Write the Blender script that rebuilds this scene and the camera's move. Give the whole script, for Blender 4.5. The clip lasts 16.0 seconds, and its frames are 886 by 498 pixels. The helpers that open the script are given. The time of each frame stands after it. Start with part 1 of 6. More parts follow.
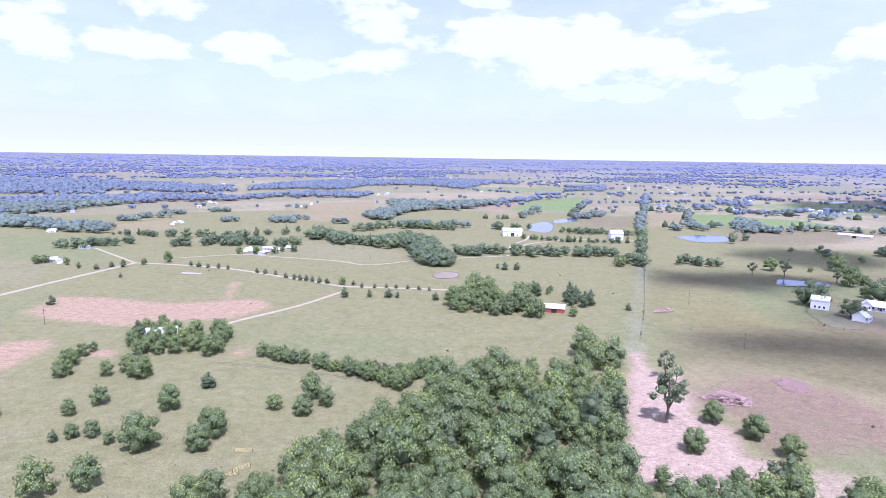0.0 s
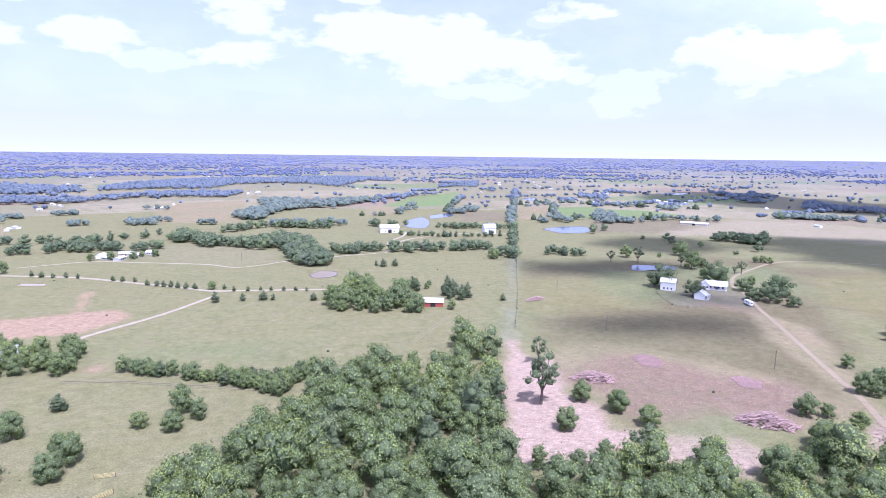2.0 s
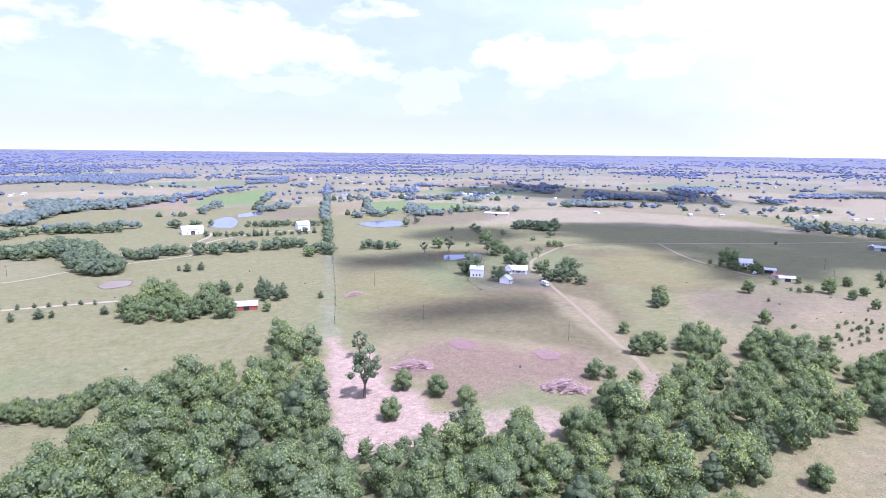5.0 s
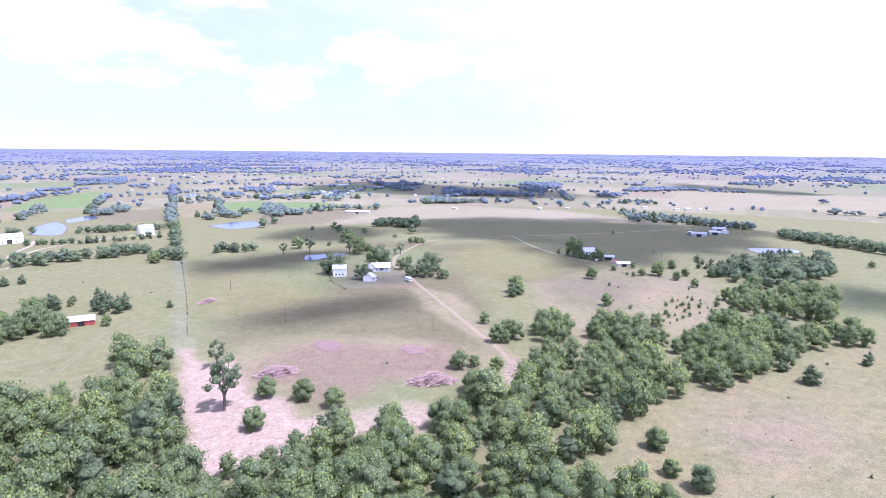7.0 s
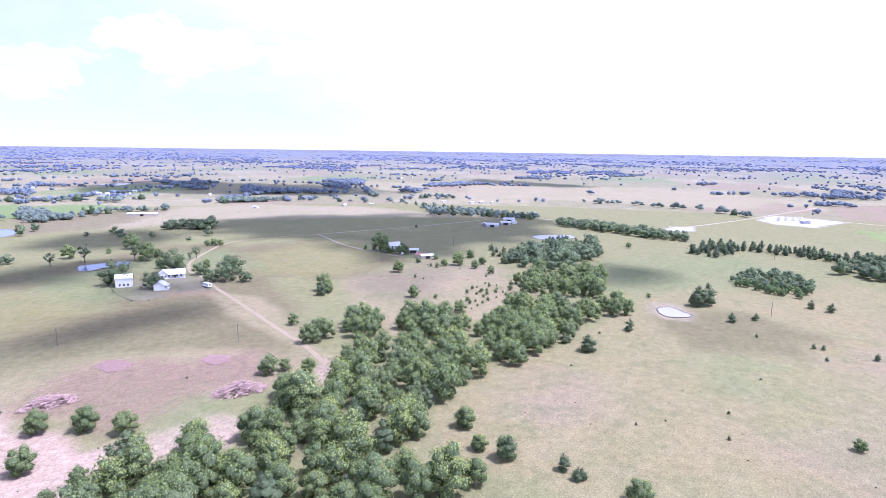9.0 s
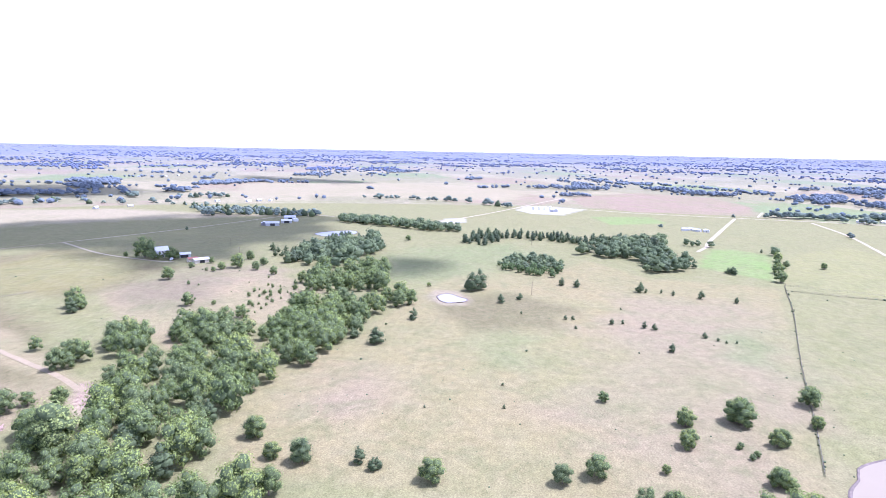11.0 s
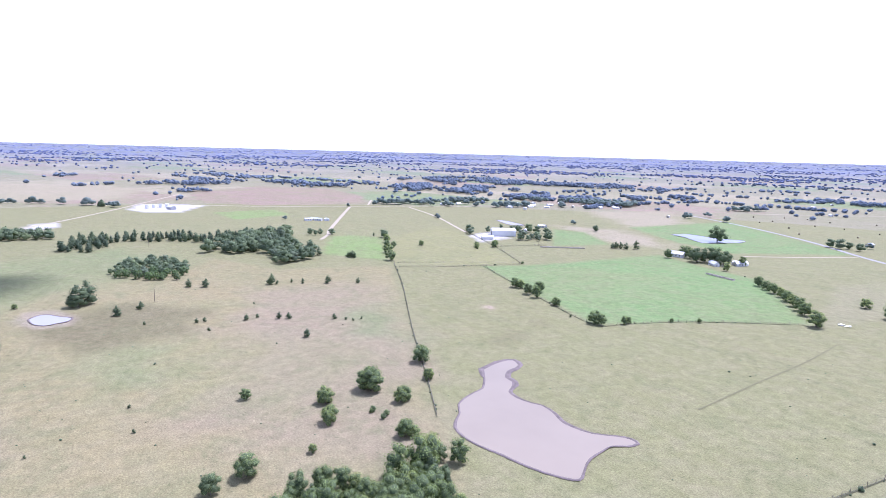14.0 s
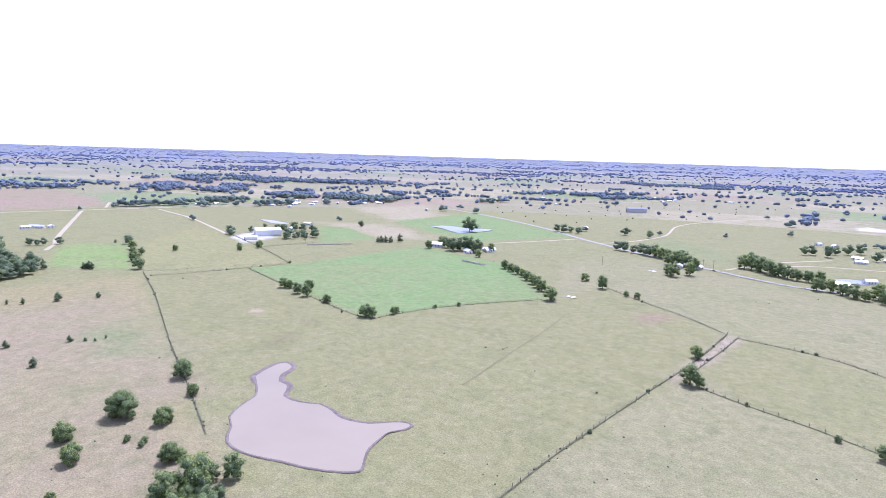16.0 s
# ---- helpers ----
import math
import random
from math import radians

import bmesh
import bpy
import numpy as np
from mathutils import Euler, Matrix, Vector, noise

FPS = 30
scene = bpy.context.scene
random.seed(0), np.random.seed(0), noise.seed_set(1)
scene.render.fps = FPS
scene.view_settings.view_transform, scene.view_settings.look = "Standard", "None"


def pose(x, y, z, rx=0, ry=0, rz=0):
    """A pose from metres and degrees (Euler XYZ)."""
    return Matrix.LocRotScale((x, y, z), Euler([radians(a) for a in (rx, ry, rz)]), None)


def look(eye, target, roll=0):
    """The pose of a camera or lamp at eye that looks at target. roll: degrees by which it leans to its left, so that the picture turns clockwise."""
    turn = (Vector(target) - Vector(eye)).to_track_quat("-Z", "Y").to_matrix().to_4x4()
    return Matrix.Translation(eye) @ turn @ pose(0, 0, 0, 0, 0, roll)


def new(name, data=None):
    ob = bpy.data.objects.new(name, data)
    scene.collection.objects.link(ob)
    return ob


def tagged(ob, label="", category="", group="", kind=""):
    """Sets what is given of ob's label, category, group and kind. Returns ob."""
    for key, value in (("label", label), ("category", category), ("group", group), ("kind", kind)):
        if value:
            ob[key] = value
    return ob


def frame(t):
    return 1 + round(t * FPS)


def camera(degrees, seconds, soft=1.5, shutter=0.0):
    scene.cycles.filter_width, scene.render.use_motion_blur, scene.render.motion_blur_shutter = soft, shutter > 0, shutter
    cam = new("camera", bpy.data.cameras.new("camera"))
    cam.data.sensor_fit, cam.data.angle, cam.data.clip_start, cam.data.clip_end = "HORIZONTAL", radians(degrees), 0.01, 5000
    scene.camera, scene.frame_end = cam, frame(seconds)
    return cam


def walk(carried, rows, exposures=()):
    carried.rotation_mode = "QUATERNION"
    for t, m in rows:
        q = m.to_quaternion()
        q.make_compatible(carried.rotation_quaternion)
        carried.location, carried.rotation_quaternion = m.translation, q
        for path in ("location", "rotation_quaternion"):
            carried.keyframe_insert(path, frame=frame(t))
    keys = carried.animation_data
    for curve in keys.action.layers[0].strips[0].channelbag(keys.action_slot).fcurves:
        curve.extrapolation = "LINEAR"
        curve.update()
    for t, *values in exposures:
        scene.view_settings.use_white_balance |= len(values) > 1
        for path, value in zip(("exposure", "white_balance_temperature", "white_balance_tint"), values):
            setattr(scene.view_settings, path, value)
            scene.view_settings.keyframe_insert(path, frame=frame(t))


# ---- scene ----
import collections

# Camera: hovering 90 m above the pasture and panning to the right.
cam = camera(73.8, 16.0, 0.5)
EYE = Vector((0, 0, 90))
TURNS = [
    (0.0, 0.16, -8.78, 0.81), (0.5, -3.06, -8.80, 0.80), (1.0, -6.18, -8.81, 0.74), (1.5, -9.03, -8.88, 0.73),
    (2.0, -11.80, -8.94, 0.67), (2.5, -14.51, -8.97, 0.66), (3.0, -17.53, -9.00, 0.64), (3.5, -20.74, -9.02, 0.55),
    (4.0, -23.92, -9.08, 0.56), (6.5, -39.33, -9.28, 0.60), (7.0, -43.24, -9.28, 0.58), (7.5, -47.28, -9.28, 0.59),
    (8.0, -51.94, -9.33, 0.66), (8.5, -56.87, -9.39, 0.71), (9.0, -62.08, -9.39, 0.77), (11.5, -88.88, -9.40, 1.20),
    (12.0, -95.05, -9.38, 1.29), (12.5, -101.60, -9.32, 1.34), (13.0, -107.73, -9.29, 1.37), (13.5, -113.45, -9.24, 1.44),
    (14.0, -118.60, -9.22, 1.50), (14.5, -124.03, -9.16, 1.60),
]
TURNS += [(15.0, -129.59, -9.05, 1.67), (15.5, -135.48, -8.97, 1.72), (16.0, -141.16, -8.90, 1.72)]


EXPOSURES = [(t, e, 5250, 36 if t < 10 else 32) for t, e in ((0, 0.46), (4, 0.47), (6.5, 0.59), (9, 0.62), (11.5, 0.87), (12.5, 0.74), (13.5, 0.55), (16, 0.46))]


def heading(yaw, pitch):
    a, b = radians(yaw), radians(pitch - 0.05)
    return Vector((-math.sin(a) * math.cos(b), math.cos(a) * math.cos(b), math.sin(b)))


walk(cam, [(t, look(EYE, EYE + heading(yaw, pitch), roll)) for t, yaw, pitch, roll in TURNS], EXPOSURES)

# ---- light ----
SUN_AZ, SUN_EL = 162.0, 62.0
TO_SUN = Vector((math.sin(radians(SUN_AZ)) * math.cos(radians(SUN_EL)), math.cos(radians(SUN_AZ)) * math.cos(radians(SUN_EL)), math.sin(radians(SUN_EL))))
sun = new("sun", bpy.data.lights.new("sun", "SUN"))
sun.data.energy, sun.data.angle, sun.data.color = 4.5, radians(1.0), (1.0, 0.96, 0.90)
sun.matrix_world = look(TO_SUN * 1000, (0, 0, 0))


def node(tree, kind, **values):
    n = tree.nodes.new(kind)
    for k, v in values.items():
        if k in n.inputs:
            n.inputs[k].default_value = v
    return n


def ramp(tree, source, stops):
    n = tree.nodes.new("ShaderNodeValToRGB")
    e = n.color_ramp.elements
    while len(e) < len(stops):
        e.new(0.5)
    for el, (at, c) in zip(e, stops):
        el.position, el.color = at, (*c, 1) if len(c) == 3 else c
    tree.links.new(source, n.inputs[0])
    return n.outputs[0]


def mixed(tree, factor, a, b, mode="MIX"):
    n = tree.nodes.new("ShaderNodeMix")
    n.data_type, n.blend_type = "RGBA", mode
    for socket, v in ((n.inputs[0], factor), (n.inputs[6], a), (n.inputs[7], b)):
        if isinstance(v, (int, float)):
            socket.default_value = v
        elif isinstance(v, tuple):
            socket.default_value = (*v, 1)
        else:
            tree.links.new(v, socket)
    return n.outputs[2]


def calc(tree, op, a, b=0.0):
    n = tree.nodes.new("ShaderNodeMath")
    n.operation = op
    for i, v in enumerate((a, b)):
        if isinstance(v, (int, float)):
            n.inputs[i].default_value = v
        else:
            tree.links.new(v, n.inputs[i])
    return n.outputs[0]


world = bpy.data.worlds.new("sky")
scene.world = world
world.use_nodes = True
wt = world.node_tree
wt.nodes.clear()
sky = wt.nodes.new("ShaderNodeTexSky")
sky.sky_type, sky.sun_disc = "NISHITA", False
sky.sun_elevation, sky.sun_rotation = radians(SUN_EL), radians(SUN_AZ)
sky.air_density, sky.dust_density = 1.0, 2.0
coord = wt.nodes.new("ShaderNodeTexCoord")
split = wt.nodes.new("ShaderNodeSeparateXYZ")
wt.links.new(coord.outputs["Generated"], split.inputs[0])
stretch = wt.nodes.new("ShaderNodeMapping")
stretch.inputs["Scale"].default_value = (1.0, 1.0, 2.2)
wt.links.new(coord.outputs["Generated"], stretch.inputs[0])
ragged = node(wt, "ShaderNodeTexNoise", Scale=14.0, Detail=6.0, Roughness=0.55)
wt.links.new(stretch.outputs[0], ragged.inputs["Vector"])
fray = calc(wt, "MULTIPLY", calc(wt, "SUBTRACT", ragged.outputs[0], 0.5), 3.4)
azimuth = calc(wt, "ARCTAN2", split.outputs[0], split.outputs[1])
height = calc(wt, "ARCSINE", split.outputs[2])
# fair-weather clouds: bearing, height, half width and half height in degrees, density
PUFFS = [
    (-33.8, 9.2, 3.7, 2.7, 1), (-25.1, 12, 4.6, 1.9, 1), (-27.2, 9, 6, 1.9, 1), (-18.1, 9.2, 4.5, 1.9, 1), (-27.4, 7, 2.7, 0.9, 0.6),
    (-7.6, 12.8, 5.3, 3.2, 1), (-6.9, 8.6, 5.2, 1.5, 1), (-13.6, 7.7, 4, 1.1, 0.8), (5.4, 10.6, 9.5, 2.6, 1), (16.6, 9.3, 6.6, 1.9, 1),
    (3.2, 14.2, 3.7, 1, 1), (23.2, 12.9, 4.3, 1.1, 1), (20.8, 12, 1.7, 0.7, 0.7), (24.1, 7.6, 2, 1.3, 0.9), (15.3, 6, 4.9, 1.1, 0.8),
    (29.4, 6.1, 4, 1.4, 0.8), (34.8, 8.9, 2.9, 1.8, 1), (-5.1, 6.1, 4.3, 0.9, 0.6), (8.8, 4, 1.4, 0.9, 0.6), (24.1, 4.4, 3.5, 0.9, 0.6),
    (-33.1, 5, 1.9, 0.9, 0.6), (39.8, 8.3, 7.6, 2.6, 1), (48.6, 11.7, 6.5, 2.4, 1), (48.9, 8.4, 4, 2.4, 1), (55.8, 9.3, 4.9, 1.5, 1),
    (28.3, 6.6, 1.7, 1.1, 0.6), (40.4, 5.7, 7.5, 1.4, 0.6), (27.8, 5, 4.6, 1.2, 0.5), (48.5, 12, 5.2, 2, 1), (39, 8.3, 7.1, 3.2, 0.9),
    (63.5, 9.7, 12.1, 2.9, 1), (12.6, 9.4, 8.1, 3.6, 1), (20.6, 8.6, 4.9, 2.7, 1), (29.1, 5.9, 4.9, 2.4, 0.8),
]
cover = 0.0
for bearing, up, wide, tall, dense in PUFFS:
    across = calc(wt, "DIVIDE", calc(wt, "SUBTRACT", azimuth, radians(bearing)), radians(wide))
    along = calc(wt, "DIVIDE", calc(wt, "SUBTRACT", height, radians(up)), radians(tall))
    far_out = calc(wt, "ADD", calc(wt, "MULTIPLY", across, across), calc(wt, "MULTIPLY", along, along))
    body = calc(wt, "MULTIPLY", calc(wt, "SUBTRACT", calc(wt, "ADD", 1.12, fray), far_out), 1.35)
    cover = calc(wt, "MAXIMUM", cover, calc(wt, "MINIMUM", body, dense))
thin = ramp(wt, ragged.outputs[0], [(0.35, (0.50, 0.50, 0.50)), (0.65, (0.62, 0.62, 0.62))])
cover = calc(wt, "MINIMUM", calc(wt, "MAXIMUM", cover, thin), 1.0)
low = ramp(wt, split.outputs[2], [(0.0, (1, 1, 1)), (0.10, (0.22, 0.22, 0.22)), (0.25, (0, 0, 0))])
toward = wt.nodes.new("ShaderNodeVectorMath")
toward.operation = "DOT_PRODUCT"
wt.links.new(coord.outputs["Generated"], toward.inputs[0])
toward.inputs[1].default_value = TO_SUN
high = ramp(wt, split.outputs[2], [(0.22, (1, 1, 1)), (0.5, (0.25, 0.25, 0.25))])
glare = ramp(wt, calc(wt, "MULTIPLY", calc(wt, "ADD", toward.outputs["Value"], 1.0), 0.5), [(0.43, (0, 0, 0)), (0.58, (1, 1, 1)), (0.72, (1, 1, 1)), (0.88, (0.55, 0.55, 0.55))])
veil = calc(wt, "MULTIPLY", calc(wt, "MAXIMUM", calc(wt, "MAXIMUM", cover, low), glare), high)
blue = node(wt, "ShaderNodeBackground", Strength=0.138)
wt.links.new(sky.outputs[0], blue.inputs[0])
white = node(wt, "ShaderNodeBackground", Color=(0.87, 0.935, 1.0, 1), Strength=0.85)
both = wt.nodes.new("ShaderNodeMixShader")
wt.links.new(calc(wt, "ADD", 0.85, calc(wt, "MULTIPLY", glare, 0.75)), white.inputs["Strength"])
wt.links.new(veil, both.inputs[0])
wt.links.new(blue.outputs[0], both.inputs[1])
wt.links.new(white.outputs[0], both.inputs[2])
wt.links.new(both.outputs[0], wt.nodes.new("ShaderNodeOutputWorld").inputs[0])


# ---- materials ----
def material(name, rough=0.9, metal=0.0, spec=0.2):
    m = bpy.data.materials.new(name)
    m.use_nodes = True
    t = m.node_tree
    b = t.nodes["Principled BSDF"]
    b.inputs["Roughness"].default_value, b.inputs["Metallic"].default_value = rough, metal
    b.inputs["Specular IOR Level"].default_value = spec
    return m, t, b


def place(t):
    return t.nodes.new("ShaderNodeNewGeometry").outputs["Position"]


def grain(t, scale, detail=5.0, rough=0.6, distort=0.0, where=None):
    n = node(t, "ShaderNodeTexNoise", Scale=scale, Detail=detail, Roughness=rough, Distortion=distort)
    t.links.new(where or place(t), n.inputs["Vector"])
    return n.outputs[0]


def relief(t, b, height, strength, distance):
    n = node(t, "ShaderNodeBump", Strength=strength, Distance=distance)
    t.links.new(height, n.inputs["Height"])
    t.links.new(n.outputs[0], b.inputs["Normal"])


def plain(name, colour, rough=0.8, metal=0.0, scale=3.0, spread=0.18, spec=0.3, bump=0.0):
    """A surface of one colour with stains and fine grain."""
    m, t, b = material(name, rough, metal, spec)
    dark, light = tuple(c * (1 - spread) for c in colour), tuple(min(1, c * (1 + spread)) for c in colour)
    c = ramp(t, grain(t, scale), [(0.3, dark), (0.7, light)])
    c = mixed(t, 0.5, c, ramp(t, grain(t, scale * 7), [(0.3, dark), (0.7, light)]))
    t.links.new(c, b.inputs["Base Color"])
    if bump:
        relief(t, b, grain(t, scale * 5), bump, 0.05)
    return m


def ground_material():
    """Pasture: the cover of each field, mottled by tufts, dry spots, grazed streaks and bare specks."""
    m, t, b = material("pasture", 0.95, 0, 0.1)
    a = t.nodes.new("ShaderNodeAttribute")
    a.attribute_name = "cover"
    c = a.outputs["Color"]
    big = grain(t, 0.012, 6, 0.6, 0.6)
    mid = grain(t, 0.09, 6, 0.65, 0.4)
    fine = grain(t, 1.7, 4, 0.75)
    tuft = grain(t, 0.8, 5, 0.7, 0.5)
    grassy = a.outputs["Alpha"]

    def patch(source, stops, colour, under):
        return mixed(t, calc(t, "MULTIPLY", ramp(t, source, stops), grassy), under, colour)

    c = patch(big, [(0.40, (0, 0, 0)), (0.68, (0.55,) * 3)], (0.210, 0.213, 0.098), c)
    c = patch(mid, [(0.42, (0, 0, 0)), (0.75, (0.5,) * 3)], (0.268, 0.236, 0.142), c)
    c = patch(grain(t, 0.05, 7, 0.7, 1.2), [(0.50, (0, 0, 0)), (0.66, (0.45,) * 3)], (0.150, 0.162, 0.075), c)
    c = mixed(t, 0.7, c, ramp(t, fine, [(0.3, (0.48,) * 3), (0.7, (1.40,) * 3)]), "MULTIPLY")
    c = mixed(t, calc(t, "MULTIPLY", ramp(t, tuft, [(0.56, (0, 0, 0)), (0.66, (0.6,) * 3)]), grassy), c, (0.118, 0.120, 0.060))
    c = mixed(t, 0.5, c, ramp(t, grain(t, 0.25, 6, 0.75), [(0.3, (0.55,) * 3), (0.7, (1.35,) * 3)]), "MULTIPLY")
    combed = t.nodes.new("ShaderNodeMapping")
    combed.inputs["Rotation"].default_value = (0, 0, 0.45)
    combed.inputs["Scale"].default_value = (0.40, 0.75, 1.0)
    t.links.new(place(t), combed.inputs[0])
    rows = grain(t, 1.0, 5, 0.7, 0.6, combed.outputs[0])
    c = mixed(t, calc(t, "SUBTRACT", 1.0, grassy), c, mixed(t, 1.0, c, ramp(t, rows, [(0.3, (0.68,) * 3), (0.7, (1.28,) * 3)]), "MULTIPLY"))
    t.links.new(c, b.inputs["Base Color"])
    relief(t, b, fine, 0.6, 0.25)
    return m


def soil_material(name, colour, light):
    m, t, b = material(name, 0.95, 0, 0.1)
    c = ramp(t, grain(t, 0.35, 6, 0.7), [(0.32, colour), (0.68, light)])
    c = mixed(t, 0.5, c, ramp(t, grain(t, 2.5, 4, 0.7), [(0.25, (0.6,) * 3), (0.75, (1.25,) * 3)]), "MULTIPLY")
    t.links.new(c, b.inputs["Base Color"])
    relief(t, b, grain(t, 2.0), 0.5, 0.1)
    return m


def leaf_material(name, dark, light, warm, mottle=0.6, rough_scale=2.2):
    m, t, b = material(name, 0.9, 0, 0.04)
    info = t.nodes.new("ShaderNodeObjectInfo")
    a = t.nodes.new("ShaderNodeAttribute")
    a.attribute_name = "tone"
    geo = t.nodes.new("ShaderNodeNewGeometry")
    tone = calc(t, "FRACT", calc(t, "ADD", a.outputs["Fac"], info.outputs["Random"]))
    c = ramp(t, geo.outputs["Random Per Island"], [(0.0, dark), (1.0, light)])
    c = mixed(t, ramp(t, tone, [(0.65, (0, 0, 0)), (1.0, (0.7,) * 3)]), c, warm)
    c = mixed(t, ramp(t, tone, [(0.0, (0.35,) * 3), (0.3, (0, 0, 0))]), c, tuple(0.55 * (p + q) / 2 + 0.45 * (dark[1] + light[1]) / 2 for p, q in zip(dark, light)))
    c = mixed(t, 0.5, c, ramp(t, grain(t, 2.4, 5, 0.85), [(0.36, (0.3,) * 3), (0.64, (1.7,) * 3)]), "MULTIPLY")
    c = mixed(t, mottle, c, ramp(t, grain(t, 0.7, 4, 0.7), [(0.3, (0.55,) * 3), (0.7, (1.35,) * 3)]), "MULTIPLY")
    t.links.new(c, b.inputs["Base Color"])
    relief(t, b, grain(t, rough_scale, 6, 0.85), 0.5, 0.9 / rough_scale)
    thin = t.nodes.new("ShaderNodeBsdfTranslucent")
    t.links.new(c, thin.inputs["Color"])
    blend = node(t, "ShaderNodeMixShader")
    blend.inputs[0].default_value = 0.32
    t.links.new(b.outputs[0], blend.inputs[1])
    t.links.new(thin.outputs[0], blend.inputs[2])
    t.links.new(blend.outputs[0], t.nodes["Material Output"].inputs[0])
    return m


def water_material(name, colour, rough, spec=0.5):
    m, t, b = material(name, rough, 0, spec)
    c = ramp(t, grain(t, 0.02, 4), [(0.3, tuple(v * 0.9 for v in colour)), (0.7, tuple(v * 1.06 for v in colour))])
    t.links.new(c, b.inputs["Base Color"])
    relief(t, b, grain(t, 1.5, 3), 0.03, 0.05)
    return m


PASTURE = ground_material()
ROAD_MATS = {
    "gravel": soil_material("gravel", (0.325, 0.282, 0.200), (0.43, 0.378, 0.275)),
    "dirt": soil_material("lane_dirt", (0.270, 0.220, 0.145), (0.345, 0.285, 0.190)),
    "asphalt": soil_material("worn_asphalt", (0.27, 0.262, 0.245), (0.34, 0.33, 0.31)),
    "track": soil_material("wheel_track", (0.235, 0.212, 0.135), (0.28, 0.25, 0.165)),
    "faint": soil_material("flattened_grass", (0.15, 0.145, 0.075), (0.19, 0.18, 0.095)),
    "path": soil_material("worn_path", (0.235, 0.212, 0.140), (0.28, 0.252, 0.175)),
}
VERGE = soil_material("uncut_grass", (0.075, 0.078, 0.042), (0.15, 0.142, 0.078))
WATER = {
    "mud": water_material("muddy_water", (0.265, 0.222, 0.162), 0.4, 0.2),
    "white": water_material("silty_water", (0.31, 0.31, 0.32), 0.7, 0.12),
    "grey": water_material("grey_water", (0.20, 0.22, 0.26), 0.35, 0.3),
    "blue": water_material("pond_water", (0.10, 0.13, 0.20), 0.12),
}
SHORE = soil_material("wet_shore", (0.125, 0.105, 0.095), (0.23, 0.19, 0.17))
OAK = leaf_material("oak_leaves", (0.158, 0.212, 0.082), (0.292, 0.372, 0.128), (0.375, 0.440, 0.132))
CEDAR = leaf_material("cedar_leaves", (0.082, 0.115, 0.070), (0.165, 0.210, 0.120), (0.185, 0.235, 0.115))
LIVE_OAK = leaf_material("live_oak_leaves", (0.070, 0.105, 0.055), (0.140, 0.190, 0.090), (0.160, 0.210, 0.090))
ELM = leaf_material("elm_leaves", (0.150, 0.185, 0.105), (0.260, 0.310, 0.165), (0.290, 0.345, 0.170))
ASH = leaf_material("ash_leaves", (0.210, 0.270, 0.080), (0.400, 0.480, 0.140), (0.460, 0.520, 0.140))
SHRUB = leaf_material("shrub_leaves", (0.085, 0.145, 0.055), (0.19, 0.29, 0.10), (0.22, 0.32, 0.10))
# Copse to horizon leaves have distance haze painted into their greens, bluer farther out.
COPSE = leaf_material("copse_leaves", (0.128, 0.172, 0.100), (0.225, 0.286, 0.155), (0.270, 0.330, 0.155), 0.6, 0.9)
HAZY_GROVE = leaf_material("hazy_grove_leaves", (0.150, 0.192, 0.165), (0.232, 0.290, 0.240), (0.262, 0.320, 0.240), 0.6, 0.7)
HAZY_RIDGE = leaf_material("hazy_ridge_leaves", (0.172, 0.212, 0.262), (0.232, 0.280, 0.338), (0.245, 0.295, 0.335), 0.4, 0.5)
HAZY_DISTANT = leaf_material("hazy_distant_leaves", (0.155, 0.190, 0.305), (0.200, 0.240, 0.375), (0.205, 0.245, 0.370), 0.25)
HAZY_HORIZON = leaf_material("hazy_horizon_leaves", (0.185, 0.220, 0.375), (0.230, 0.270, 0.445), (0.232, 0.272, 0.435), 0.25)
# Dark green crown cores that paint in the shade behind the leaf sprays.
CORE_SHADE = plain("crown_core_shade", (0.105, 0.136, 0.068), 0.95, 0, 1.5, 0.55, 0.05, 1.0)
BARK = plain("bark", (0.16, 0.13, 0.11), 0.95, 0, 2.0, 0.4)
DEADWOOD = plain("dead_wood", (0.40, 0.285, 0.255), 0.95, 0, 2.0, 0.35)
RUSTY = plain("rusty_tin", (0.30, 0.14, 0.11), 0.8, 0.1, 1.0, 0.3)
WHITE_WALL = plain("white_siding", (0.70, 0.70, 0.69), 0.6, 0, 0.8, 0.06)
GREY_WALL = plain("grey_siding", (0.45, 0.46, 0.47), 0.7, 0, 0.8, 0.1)
TAN_WALL = plain("tan_siding", (0.55, 0.50, 0.42), 0.7, 0, 0.8, 0.1)
RED_WALL = plain("red_boards", (0.36, 0.085, 0.065), 0.7, 0, 1.0, 0.2)
METAL_ROOF = plain("galvanised_roof", (0.62, 0.63, 0.66), 0.4, 0.5, 0.5, 0.1)
WHITE_ROOF = plain("white_metal_roof", (0.66, 0.67, 0.68), 0.45, 0.1, 0.5, 0.06)
SHINGLE = plain("grey_shingles", (0.24, 0.24, 0.26), 0.9, 0, 1.0, 0.15)
# Near-black colour painting in the shade inside doorways and the truck bed.
OPENING_SHADE = plain("opening_shade", (0.03, 0.03, 0.035), 0.5, 0, 1.0, 0.1)
POST = plain("weathered_post", (0.17, 0.14, 0.11), 0.9, 0, 3.0, 0.3)
WIRE = plain("fence_wire", (0.22, 0.21, 0.20), 0.6, 0.6, 3.0, 0.1)
HAY = plain("weathered_hay", (0.17, 0.145, 0.10), 0.95, 0, 6.0, 0.3, 0.05)
